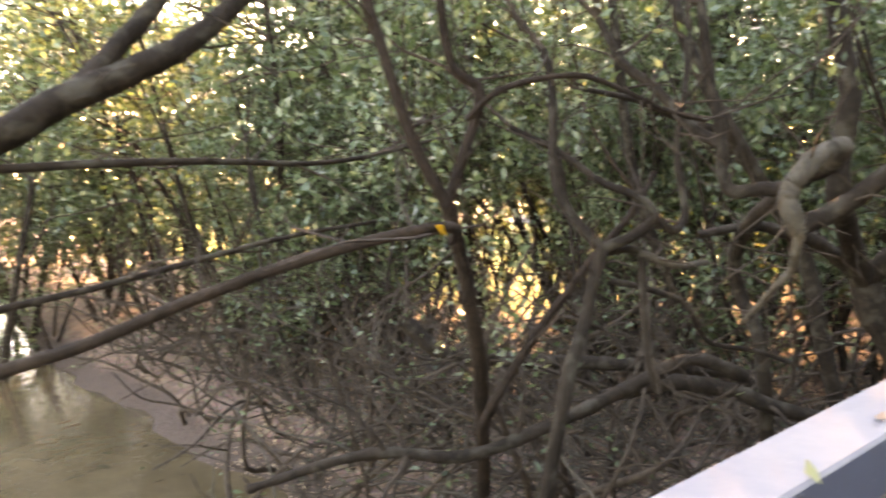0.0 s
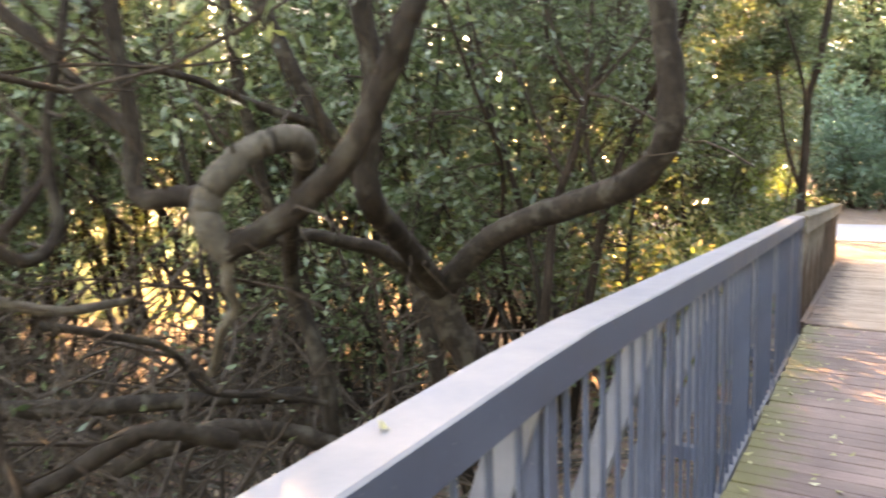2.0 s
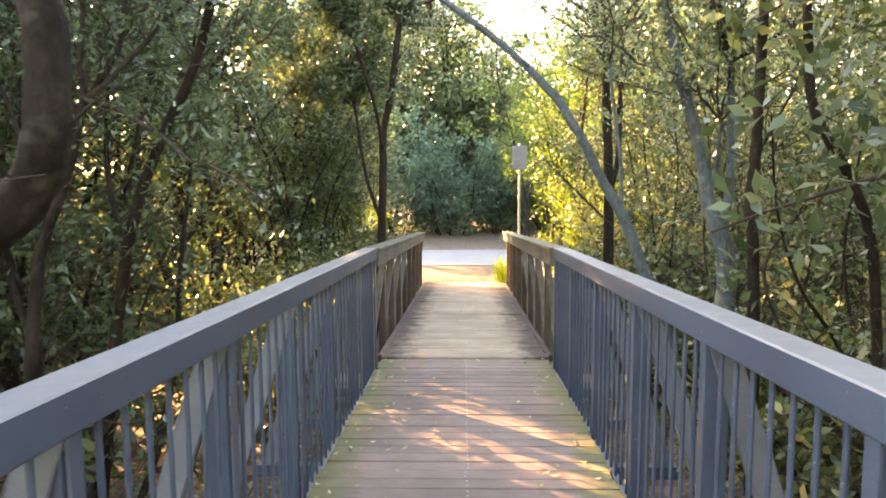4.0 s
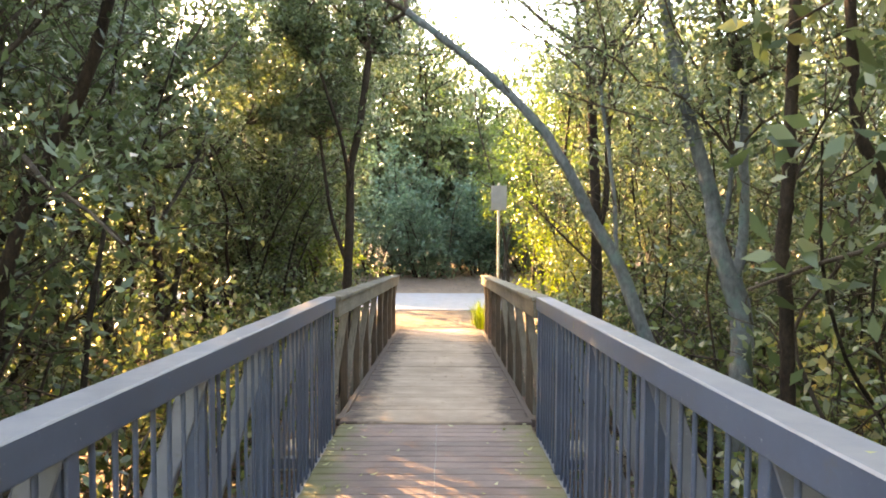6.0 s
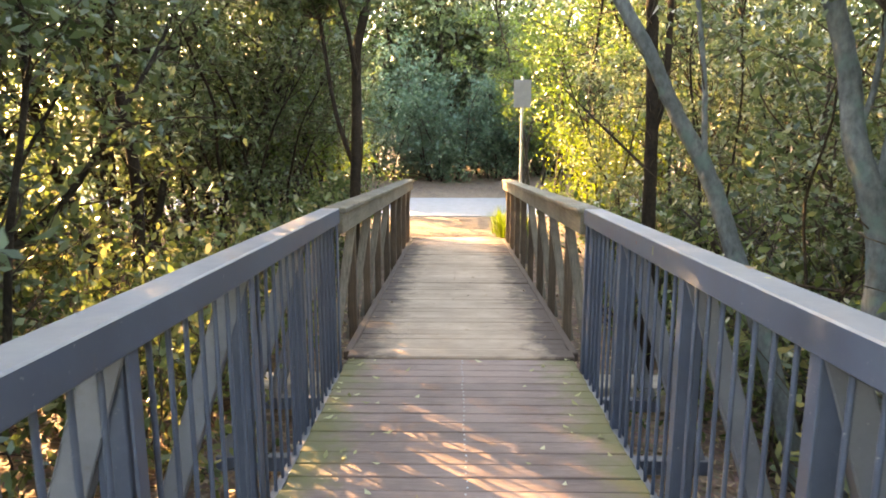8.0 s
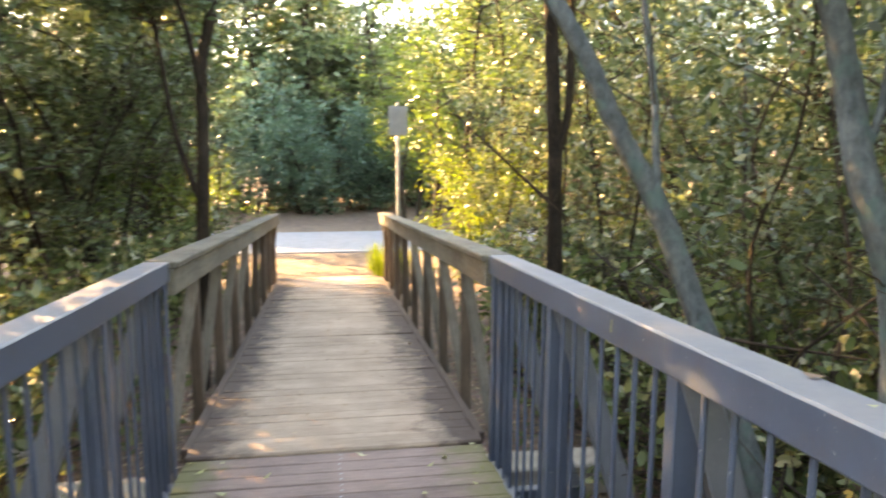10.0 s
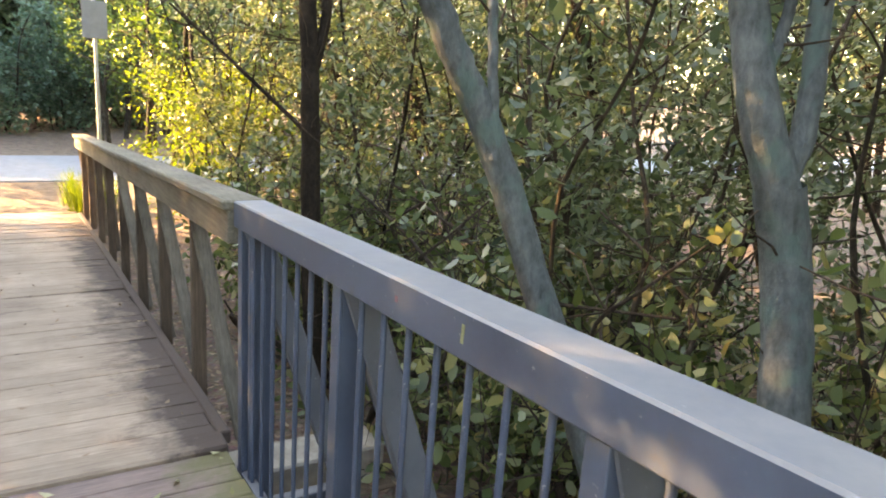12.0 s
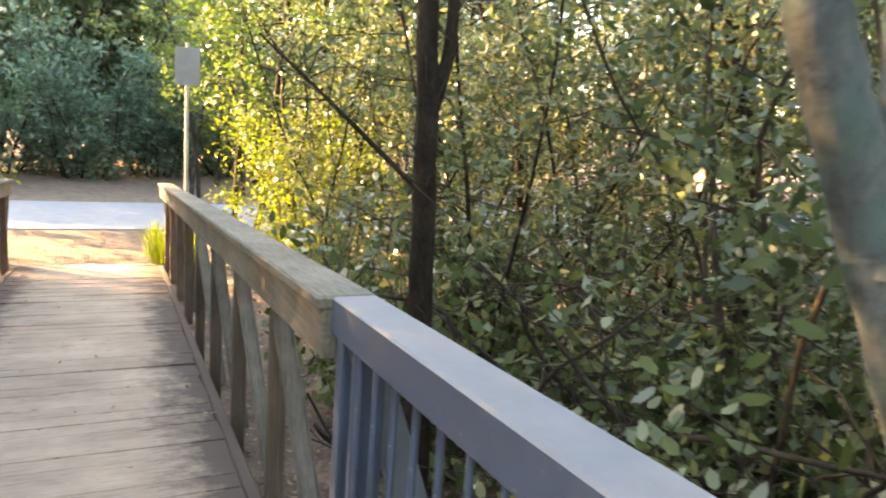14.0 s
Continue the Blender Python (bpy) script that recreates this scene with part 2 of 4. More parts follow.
# ---- geometry helpers ----
def link_mesh(name, verts, faces, material, smooth=False):
    me = bpy.data.meshes.new(name)
    verts = np.asarray(verts, dtype=np.float32).reshape(-1, 3)
    if isinstance(faces, np.ndarray):
        n, k = faces.shape
        me.vertices.add(len(verts))
        me.vertices.foreach_set("co", verts.ravel())
        me.loops.add(n * k)
        me.loops.foreach_set("vertex_index", faces.astype(np.int32).ravel())
        me.polygons.add(n)
        me.polygons.foreach_set("loop_start", np.arange(0, n * k, k, dtype=np.int32))
        me.update(calc_edges=True)
    else:
        me.from_pydata(verts.tolist(), [], faces)
    if smooth:
        me.polygons.foreach_set("use_smooth", np.ones(len(me.polygons), dtype=bool))
    me.materials.append(material)
    return me


def part(name, me, parent, label=""):
    ob = new(name, me)
    ob.parent = parent
    if label:
        tagged(ob, label)
    return ob


def thing(name, at, label, category, group="", kind=""):
    ob = new(name)
    ob.location = at
    ob.empty_display_size = 0.1
    return tagged(ob, label, category, group, kind)


class Tubes:
    """Collects tapered tubes in one mesh."""

    def __init__(self):
        self.v, self.f, self.n = [], [], 0

    def add(self, pts, r0, r1, sides=6, lumps=0.0, rng=None):
        pts = np.asarray(pts, dtype=float)
        n = len(pts)
        tang = np.gradient(pts, axis=0)
        tang /= np.linalg.norm(tang, axis=1)[:, None] + 1e-9
        ref = np.array([0.31, 0.92, 0.21])
        a = np.cross(tang, ref)
        a /= np.linalg.norm(a, axis=1)[:, None] + 1e-9
        b = np.cross(tang, a)
        rad = np.linspace(r0, r1, n)
        if lumps and rng is not None:
            rad = rad * (1 + lumps * rng.normal(size=n))
        ang = np.linspace(0, 2 * math.pi, sides, endpoint=False)
        ring = pts[:, None, :] + rad[:, None, None] * (np.cos(ang)[None, :, None] * a[:, None, :] + np.sin(ang)[None, :, None] * b[:, None, :])
        self.v.append(ring.reshape(-1, 3))
        i = np.arange(n - 1)[:, None] * sides
        j = np.arange(sides)[None, :]
        k = (j + 1) % sides
        quad = np.stack([i + j, i + k, i + sides + k, i + sides + j], axis=-1).reshape(-1, 4) + self.n
        self.f.append(quad)
        self.n += n * sides

    def mesh(self, name, material):
        return link_mesh(name, np.concatenate(self.v), np.concatenate(self.f), material, True)


def spline(pts, per=5):
    """A smooth line through a few bends."""
    p = np.asarray(pts, dtype=float)
    p = np.vstack([2 * p[0] - p[1], p, 2 * p[-1] - p[-2]])
    out = []
    for i in range(1, len(p) - 2):
        for t in np.linspace(0, 1, per, endpoint=False):
            out.append(0.5 * (2 * p[i] + (p[i + 1] - p[i - 1]) * t + (2 * p[i - 1] - 5 * p[i] + 4 * p[i + 1] - p[i + 2]) * t * t
                              + (3 * p[i] - p[i - 1] - 3 * p[i + 1] + p[i + 2]) * t ** 3))
    out.append(p[-2])
    return np.array(out)


def wander(rng, start, way, length, n, curl, lift=0.0):
    """A crooked growing line."""
    p, d = np.array(start, dtype=float), np.array(way, dtype=float)
    d /= np.linalg.norm(d)
    out = [p.copy()]
    for _ in range(n):
        d = d + rng.normal(size=3) * curl + np.array([0, 0, lift])
        d /= np.linalg.norm(d)
        p = p + d * length / n
        out.append(p.copy())
    return np.array(out)


def leaf_quads(rng, where, size, width=0.42, flat=0.0, fold=0.25, oval=False):
    """Folded leaf blades, one for each place."""
    n = len(where)
    ax = rng.normal(size=(n, 3))
    ax[:, 2] *= 1 - 0.75 * flat
    ax /= np.linalg.norm(ax, axis=1)[:, None]
    side = np.cross(ax, rng.normal(size=(n, 3)) * (1 - flat) + np.array([0, 0, 1.0]) * (0.45 + flat))
    side /= np.linalg.norm(side, axis=1)[:, None] + 1e-9
    nor = np.cross(ax, side)
    s = (size * rng.uniform(0.6, 1.25, n))[:, None]
    base = where - ax * s * 0.5
    tip = where + ax * s * 0.5 - nor * s * 0.08
    mid = where - ax * s * 0.06 + nor * s * fold * width * 0.5
    if oval:
        back, fore = where - ax * s * 0.22 + nor * s * fold * width * 0.4, where + ax * s * 0.2 + nor * s * fold * width * 0.35
        v = np.stack([base, back + side * s * width * 0.46, fore + side * s * width * 0.4, tip, fore - side * s * width * 0.4, back - side * s * width * 0.46], axis=1).reshape(-1, 3)
        return v, np.arange(n * 6).reshape(-1, 6)
    v = np.stack([base, mid + side * s * width * 0.5, tip, mid - side * s * width * 0.5], axis=1).reshape(-1, 3)
    f = np.arange(n * 4).reshape(-1, 4)
    return v, f


def spread_along(rng, line, count, radius, start=0.25):
    """Places scattered round a line, more towards its end."""
    t = start + (1 - start) * rng.uniform(0, 1, count) ** 0.8
    x = t * (len(line) - 1)
    i = np.minimum(x.astype(int), len(line) - 2)
    fr = (x - i)[:, None]
    return line[i] * (1 - fr) + line[i + 1] * fr + rng.normal(size=(count, 3)) * radius


def box_mesh(name, lo, hi, material, bevel=0.004, slope=0.0):
    bm = bmesh.new()
    bmesh.ops.create_cube(bm, size=1)
    for v in bm.verts:
        v.co = Vector([lo[i] + (v.co[i] + 0.5) * (hi[i] - lo[i]) for i in range(3)])
    if bevel:
        bmesh.ops.bevel(bm, geom=list(bm.edges), offset=bevel, segments=1, affect="EDGES")
    for v in bm.verts:
        v.co.z -= slope * v.co.y
    me = bpy.data.meshes.new(name)
    bm.to_mesh(me)
    bm.free()
    me.materials.append(material)
    return me


def beam_mesh(name, a, b, wx, wy, material, bevel=0.004):
    """A bar from a to b whose section is wx across x and wy along y."""
    bm = bmesh.new()
    bmesh.ops.create_cube(bm, size=1)
    for v in bm.verts:
        t = v.co.z + 0.5
        p = Vector(a).lerp(Vector(b), t)
        v.co = Vector((p.x + v.co.x * wx, p.y + v.co.y * wy, p.z))
    if bevel:
        bmesh.ops.bevel(bm, geom=list(bm.edges), offset=bevel, segments=1, affect="EDGES")
    me = bpy.data.meshes.new(name)
    bm.to_mesh(me)
    bm.free()
    me.materials.append(material)
    return me


# ---- the ground, creek and road ----
S_STEEL, S_WOOD, BEND, END, BACK = 0.054, 0.069, -5.95, 7.8, -13.0


def deck_z(y):
    return -S_WOOD * y if y > 0 else -S_STEEL * max(y, BEND)


def smooth(a, b, x):
    t = np.clip((np.asarray(x, dtype=float) - a) / (b - a), 0, 1)
    return t * t * (3 - 2 * t)


def ground_z(x, y):
    x, y = np.asarray(x, dtype=float), np.asarray(y, dtype=float)
    z = -0.5 - 0.12 * smooth(6, 8, y) + 0.06 * np.sin(1.7 * x + 0.6) * np.cos(1.3 * y) * (1 - smooth(5, 7, y))
    shore = -6.05 + 0.13 * np.clip(x + 5.6, -8.0, 0.0) - 2.2 * smooth(-4.8, -2.2, x) + 0.12 * np.sin(1.9 * x) + 0.06 * np.sin(4.7 * x)
    creek = smooth(0.3, -0.9, y - shore) * smooth(-14.5, -13.0, y)
    return z - 0.75 * creek


def axis(near, step, far):
    a = np.arange(-near, near + 1e-6, step)
    b = near + (far - near) * np.linspace(0, 1, 14)[1:] ** 2.2
    return np.concatenate([-b[::-1], a, b])


gx, gy = axis(16, 0.4, 900), axis(22, 0.4, 900)
mx, my = np.meshgrid(gx, gy)
gv = np.stack([mx, my, ground_z(mx, my)], axis=-1).reshape(-1, 3)
nx_, ny_ = len(gx), len(gy)
ii = (np.arange(ny_ - 1)[:, None] * nx_ + np.arange(nx_ - 1)[None, :]).ravel()
tagged(new("ground", link_mesh("ground", gv, np.stack([ii, ii + 1, ii + nx_ + 1, ii + nx_], axis=1), GROUND, True)),
       "brown forest soil with leaf litter beside the creek", "ground", kind="structure")
tagged(new("water", box_mesh("water", (-40, -15, -1.1), (40, -6, -0.86), WATER, 0)), "muddy brown creek water under the footbridge", "water", kind="structure")
tagged(new("road", box_mesh("road", (-70, 11.0, -0.75), (70, 14.4, -0.6), ASPHALT, 0.01)), "pale worn asphalt path crossing beyond the footbridge", "path", kind="structure")


# ---- the footbridge: things ----
def post_ys(start, step, stop):
    out, y = [], start
    while (y > stop) if step < 0 else (y < stop):
        out.append(y)
        y += step
    return out


def steel_railing(s):
    rail = thing("steel_railing", (0, 0, 0), "grey painted steel railing with thin upright bars beside the deck", "railing", "bridge railings")
    x0, x1 = sorted((s * 0.826, s * 0.952))
    bm = bmesh.new()
    sect = [(x0, 0.955), (x1, 0.955), (x1, 1.06), (x0, 1.06)]
    rows = []
    for y in (0.02, BEND + 0.12, BEND - 0.25, BACK):
        rows.append([bm.verts.new((x, y, z + deck_z(y))) for x, z in sect])
    for a, b in zip(rows, rows[1:]):
        for k in range(4):
            bm.faces.new((a[k], a[(k + 1) % 4], b[(k + 1) % 4], b[k]))
    bm.faces.new(rows[0])
    bm.faces.new(rows[-1][::-1])
    bmesh.ops.recalc_face_normals(bm, faces=bm.faces)
    long_edges = [e for e in bm.edges if abs(e.verts[0].co.y - e.verts[1].co.y) > 0.1]
    bmesh.ops.bevel(bm, geom=long_edges, offset=0.006, segments=1, affect="EDGES")
    me = bpy.data.meshes.new("top_rail")
    bm.to_mesh(me)
    bm.free()
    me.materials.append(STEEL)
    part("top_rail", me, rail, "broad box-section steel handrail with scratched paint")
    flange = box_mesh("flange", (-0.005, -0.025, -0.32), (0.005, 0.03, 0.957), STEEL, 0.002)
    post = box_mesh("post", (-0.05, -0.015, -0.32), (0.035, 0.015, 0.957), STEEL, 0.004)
    brace = beam_mesh("brace", (s * 0.0, 0, 0.955), (s * 0.42, 0, -0.27), 0.095, 0.05, STEEL_SKYLIT, 0.004)
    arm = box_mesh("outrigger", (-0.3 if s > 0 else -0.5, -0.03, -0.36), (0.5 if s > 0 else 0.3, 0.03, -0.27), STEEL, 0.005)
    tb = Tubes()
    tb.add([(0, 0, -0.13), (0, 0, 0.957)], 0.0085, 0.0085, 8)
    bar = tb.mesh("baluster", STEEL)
    ys = [-0.04] + post_ys(-1.0, -1.02, BACK)
    for a, b in zip(ys, ys[1:] + [BACK]):
        for name, mesh in (("post", post), ("brace", brace), ("outrigger", arm)):
            ob = part(name, mesh, rail)
            ob.location = (s * 0.893, a + (0.004 if name == "brace" else 0.0), deck_z(a))
            if name == "post":
                part("flange", flange, ob).location = (-s * 0.055, 0, 0)
        for k in range(1, 8):
            y = a + (b - a) * k / 8
            part("baluster", bar, rail).location = (s * 0.852, y, deck_z(y))
    part("post", post, rail).location = (s * 0.893, -0.13, deck_z(-0.13))
    for y0, y1 in ((BACK, BEND), (BEND, 0.0)):
        v = []
        for y in (y0, y1):
            for x, z in ((0.832, -0.14), (0.872, -0.14), (0.872, -0.09), (0.832, -0.09)):
                v.append((s * x, y, z + deck_z(y)))
        part("bottom_rail", link_mesh("bottom_rail", v, [(0, 1, 5, 4), (1, 2, 6, 5), (2, 3, 7, 6), (3, 0, 4, 7), (0, 3, 2, 1), (4, 5, 6, 7)], STEEL), rail)


def wood_railing(s):
    rail = thing("timber_railing", (0, 0, 0), "grey weathered timber railing with raking struts beside the deck", "railing", "bridge railings")
    x0, x1 = sorted((s * 0.785, s * 0.955))
    part("cap_board", box_mesh("cap_board", (x0, 0.024, 1.022), (x1, END + 0.06, 1.062), LONG_TIMBER, 0.008, S_WOOD), rail, "wide flat handrail board, bleached and mossy")
    x0, x1 = sorted((s * 0.803, s * 0.85))
    part("side_board", box_mesh("side_board", (x0, 0.026, 0.885), (x1, END, 1.021), LONG_TIMBER, 0.006, S_WOOD), rail)
    post = box_mesh("post", (-0.035, -0.032, -0.7), (0.035, 0.032, 1.0), POST_TIMBER, 0.008)
    strut_near = beam_mesh("strut", (s * -0.02, 0.0, 0.96), (s * 0.12, -0.42, -0.2), 0.055, 0.05, STRUT_TIMBER, 0.008)
    strut_far = beam_mesh("strut", (s * -0.02, 0.0, 0.96), (s * 0.12, 0.42, -0.2), 0.055, 0.05, STRUT_TIMBER, 0.008)
    for y in post_ys(1.0, 0.965, END + 0.3):
        y = min(y, END - 0.08)
        part("post", post, rail).location = (s * 0.897, y, deck_z(y))
        near = y < 4.2
        part("strut", strut_near if near else strut_far, rail).location = (s * 0.885, y + (-0.065 if near else 0.065), deck_z(y))


for s in (-1, 1):
    steel_railing(s)
    wood_railing(s)


def girder(s):
    g = thing("girder", (0, 0, 0), "dark steel beam carrying the bridge boards", "beam", "bridge beams")
    for k, (y0, y1) in enumerate(((BACK, BEND), (BEND, 0.0), (0.0, END))):
        v = []
        for y in (y0, y1):
            for x, z in ((0.55, -0.4), (0.65, -0.4), (0.65, -0.06), (0.55, -0.06)):
                v.append((s * x, y, z + deck_z(y)))
        part("beam", link_mesh("beam", v, [(0, 1, 5, 4), (1, 2, 6, 5), (2, 3, 7, 6), (3, 0, 4, 7), (0, 3, 2, 1), (4, 5, 6, 7)], STEEL if k < 2 else BROWN_TIMBER), g)


girder(-1)
girder(1)

# stacked sleepers where the steel span meets the timber one
abut = thing("sleeper_abutment", (0, 0.2, -0.6), "stacked pale timber sleepers under the bridge joint", "abutment")
for k in range(3):
    w = 1.75 - 0.05 * k
    part("sleeper", box_mesh("sleeper", (-w, -0.1 + 0.05 * k, -0.3 + 0.21 * k), (w, 0.16 + 0.05 * k, -0.1 + 0.21 * k), PALE_EDGE if k == 2 else BROWN_TIMBER, 0.012), abut)

# round pile standing beside the joint
pile = thing("timber_pile", (-1.74, 0.36, -0.75), "round brown timber pile with a pale sawn top beside the bridge", "post")
rng_p = np.random.default_rng(77)
tb = Tubes()
tb.add([(0, 0, z) for z in np.linspace(0, 0.69, 7)], 0.155, 0.145, 20, 0.012, rng_p)
part("shaft", tb.mesh("shaft", POST_TIMBER), pile)
tb = bmesh.new()
bmesh.ops.create_cone(tb, segments=20, cap_ends=True, radius1=0.146, radius2=0.132, depth=0.03)
bmesh.ops.translate(tb, verts=tb.verts, vec=(0, 0, 0.7))
sawn = bpy.data.meshes.new("sawn_top")
tb.to_mesh(sawn)
tb.free()
sawn.materials.append(PALE_EDGE)
part("sawn_top", sawn, pile, "pale sawn end grain")

# sign on a pole past the timber rail
sign = thing("sign_post", (1.18, 8.55, -0.62), "grey metal sign plate seen from behind on a thin pole", "sign")
tb = Tubes()
tb.add([(0, 0, -0.1), (0, 0, 2.96)], 0.026, 0.026, 10)
part("pole", tb.mesh("pole", POLE_STEEL), sign)
plate = part("plate", box_mesh("plate", (-0.16, -0.035, 2.4), (0.16, -0.028, 2.9), SIGN_BACK, 0.003), sign)
part("clamp", box_mesh("clamp", (-0.05, -0.03, 2.5), (0.05, 0.03, 2.53), POLE_STEEL, 0.003), sign)
part("clamp", box_mesh("clamp", (-0.05, -0.03, 2.78), (0.05, 0.03, 2.81), POLE_STEEL, 0.003), sign)


# ---- trees and shrubs ----
def leafy(rng, line, twigs, crown, n_twigs, length, per, size, droop=0.0, start=0.2, spread=0.05, r=0.004):
    """Twigs along a line and their leaves."""
    for _ in range(n_twigs):
        t = start + (1 - start) * rng.uniform()
        i = min(int(t * (len(line) - 1)), len(line) - 2)
        way = line[i + 1] - line[i]
        way = way / (np.linalg.norm(way) + 1e-9) * 0.6 + rng.normal(size=3) * 0.7 + np.array([0, 0, 0.25 - droop])
        tw = wander(rng, line[i], way, length * rng.uniform(0.5, 1.3), 3, 0.25, 0.04 - droop * 0.25)
        if r:
            twigs.add(tw, r, r * 0.3, 3)
        if per:
            crown.append(spread_along(rng, tw, per, spread, 0.25))


def grown(name, label, category, seed, stems, height, lean, bark, leafm, limbs=9, twigs_per=7, per=20, size=0.055, bare=0.3, r=0.03, group="", curl=0.13, foot=0.25, droop=0.0, limb_len=1.1, spread=0.06, twig_r=0.004):
    """A tree or shrub with one or more stems, standing at the origin."""
    rng = np.random.default_rng(seed)
    tree = thing(name, (0, 0, 0), label, category, group)
    twigs, crown = Tubes(), []
    for k in range(stems):
        a = 2 * math.pi * (k + rng.uniform(0, 0.8)) / stems
        out = np.array([math.cos(a), math.sin(a), 0.0])
        tb = Tubes()
        st = wander(rng, out * foot * rng.uniform(0.2, 1) + np.array([0, 0, -0.15]), out * lean + np.array([0, 0, 1.0]), height * rng.uniform(0.75, 1.1), 12, curl, 0.05)
        st = spline(st[::2], 3)
        rr = r * rng.uniform(0.7, 1.2)
        tb.add(st, rr, rr * 0.25, 7 if r > 0.025 else 5, 0.05, rng)
        part("stem" if stems > 1 else "trunk", tb.mesh("stem", bark), tree)
        for _ in range(limbs):
            t = bare + (0.98 - bare) * rng.uniform()
            i = min(int(t * (len(st) - 1)), len(st) - 2)
            b = rng.uniform(0, 2 * math.pi)
            way = np.array([math.cos(b), math.sin(b), rng.uniform(-0.1, 0.9) - droop])
            ln = wander(rng, st[i], way, limb_len * rng.uniform(0.5, 1.2) * (1.15 - 0.5 * t), 6, 0.2, 0.03 - droop * 0.15)
            twigs.add(ln, rr * 0.38 * (1.1 - 0.6 * t), rr * 0.1, 4)
            leafy(rng, ln, twigs, crown, twigs_per, 0.32 * (size / 0.055) ** 0.4, per, size, droop, 0.2, spread, twig_r)
    tagged(part("twigwork", twigs.mesh("twigwork", BARK_TWIG), tree), kind="stuff")
    if crown and per:
        v, f = leaf_quads(rng, np.concatenate(crown), size, 0.5 if name == "broadleaf_shrub" else 0.42, oval=name == "broadleaf_shrub")
        part("crown", link_mesh("crown", v, f, leafm), tree)
    return tree


def shaped_tree(name, label, bark, limbs, seed, leafm, n_twigs=26, per=10, size=0.05, twig=0.35, top=None, category="tree"):
    """A tree whose crooked limbs are given as (bends, start radius, end radius)."""
    rng = np.random.default_rng(seed)
    base = limbs[0][0][0]
    tree = thing(name, base, label, category)
    off = np.array(base)
    twigs, crown = Tubes(), []
    for k, (bends, r0, r1, *own) in enumerate(limbs):
        line = spline(np.array(bends) - off, 7)
        line[1:-1] += rng.normal(size=(len(line) - 2, 3)) * min(r0 * 0.05, 0.002)
        tb = Tubes()
        tb.add(line, r0, r1, 10, 0.012, rng)
        part("trunk" if k == 0 else "limb", tb.mesh("limb", own[0] if own else bark), tree)
        leafy(rng, line, twigs, crown, n_twigs, twig, 0, size, 0.0, 0.15 if k else 0.4, 0.04, 0.005)
        if top:
            end = line[-1]
            way = line[-1] - line[-3]
            if end[2] + off[2] > 1.9:
                for _ in range(top):
                    up = wander(rng, end, way / np.linalg.norm(way) + rng.normal(size=3) * 0.45, rng.uniform(0.8, 1.9), 8, 0.2, 0.06)
                    twigs.add(up, r1 * 0.7, 0.004, 5)
                    leafy(rng, up, twigs, crown, 16, 0.35, per * 2, size, 0.0, 0.15, 0.06)
    tagged(part("twigwork", twigs.mesh("twigwork", BARK_TWIG), tree), kind="stuff")
    if crown:
        v, f = leaf_quads(rng, np.concatenate(crown), size)
        part("crown", link_mesh("crown", v, f, leafm), tree)
    return tree


# crooked mangroves close behind the upstream rail
shaped_tree("mangrove_tree", "crooked grey-brown mangrove with a long sweeping limb over mud", BARK_GREY, (
    ([(-1.55, -4.66, -0.6), (-1.62, -4.74, 0.3), (-1.73, -4.83, 0.85), (-1.82, -4.89, 1.05), (-1.86, -4.9, 1.22)], 0.085, 0.07),
    ([(-1.86, -4.9, 1.2), (-1.62, -4.93, 1.42), (-1.4, -4.94, 1.53), (-1.19, -4.97, 1.6), (-0.97, -5.05, 1.68), (-0.85, -5.1, 1.8), (-0.84, -5.08, 1.98), (-0.88, -5.03, 2.25), (-0.95, -5.0, 2.8)], 0.055, 0.042),
    ([(-1.85, -4.92, 1.2), (-1.8, -5.15, 1.38), (-1.71, -5.41, 1.52), (-1.63, -5.66, 1.66), (-1.61, -5.69, 1.82), (-1.58, -5.68, 2.01), (-1.62, -5.66, 2.22), (-1.68, -5.7, 2.6)], 0.05, 0.034),
    ([(-1.85, -4.92, 1.2), (-1.92, -5.21, 1.41), (-2.0, -5.38, 1.48), (-2.05, -5.53, 1.52), (-2.15, -5.8, 1.5)], 0.036, 0.018),
), 11, LEAF_MANGROVE, n_twigs=7, top=3)
shaped_tree("mangrove_tree", "twisted mangrove with a grey looped limb behind the rail", BARK_GREY, (
    ([(-2.0, -5.35, -0.65), (-2.04, -5.42, 0.4), (-2.07, -5.44, 0.95), (-2.19, -5.44, 1.25), (-2.05, -5.6, 1.5), (-1.7, -5.9, 1.7), (-1.4, -6.2, 1.8)], 0.036, 0.03),
    ([(-1.4, -6.2, 1.8), (-1.33, -6.28, 1.84), (-1.31, -6.37, 1.845), (-1.33, -6.44, 1.82), (-1.345, -6.5, 1.775), (-1.36, -6.525, 1.73), (-1.355, -6.53, 1.68), (-1.34, -6.5, 1.625)], 0.028, 0.029, BARK_PALE),
    ([(-1.345, -6.51, 1.63), (-1.27, -6.43, 1.68), (-1.19, -6.39, 1.75), (-1.12, -6.37, 1.82), (-1.07, -6.34, 1.93), (-1.02, -6.33, 2.03), (-1.0, -6.29, 2.15), (-1.0, -6.24, 2.5)], 0.028, 0.024),
    ([(-1.36, -6.52, 1.74), (-1.44, -6.53, 1.74), (-1.51, -6.55, 1.735), (-1.545, -6.55, 1.78), (-1.56, -6.53, 1.88), (-1.6, -6.52, 2.06), (-1.65, -6.49, 2.3)], 0.022, 0.016),
), 12, LEAF_MANGROVE, n_twigs=6, top=2)
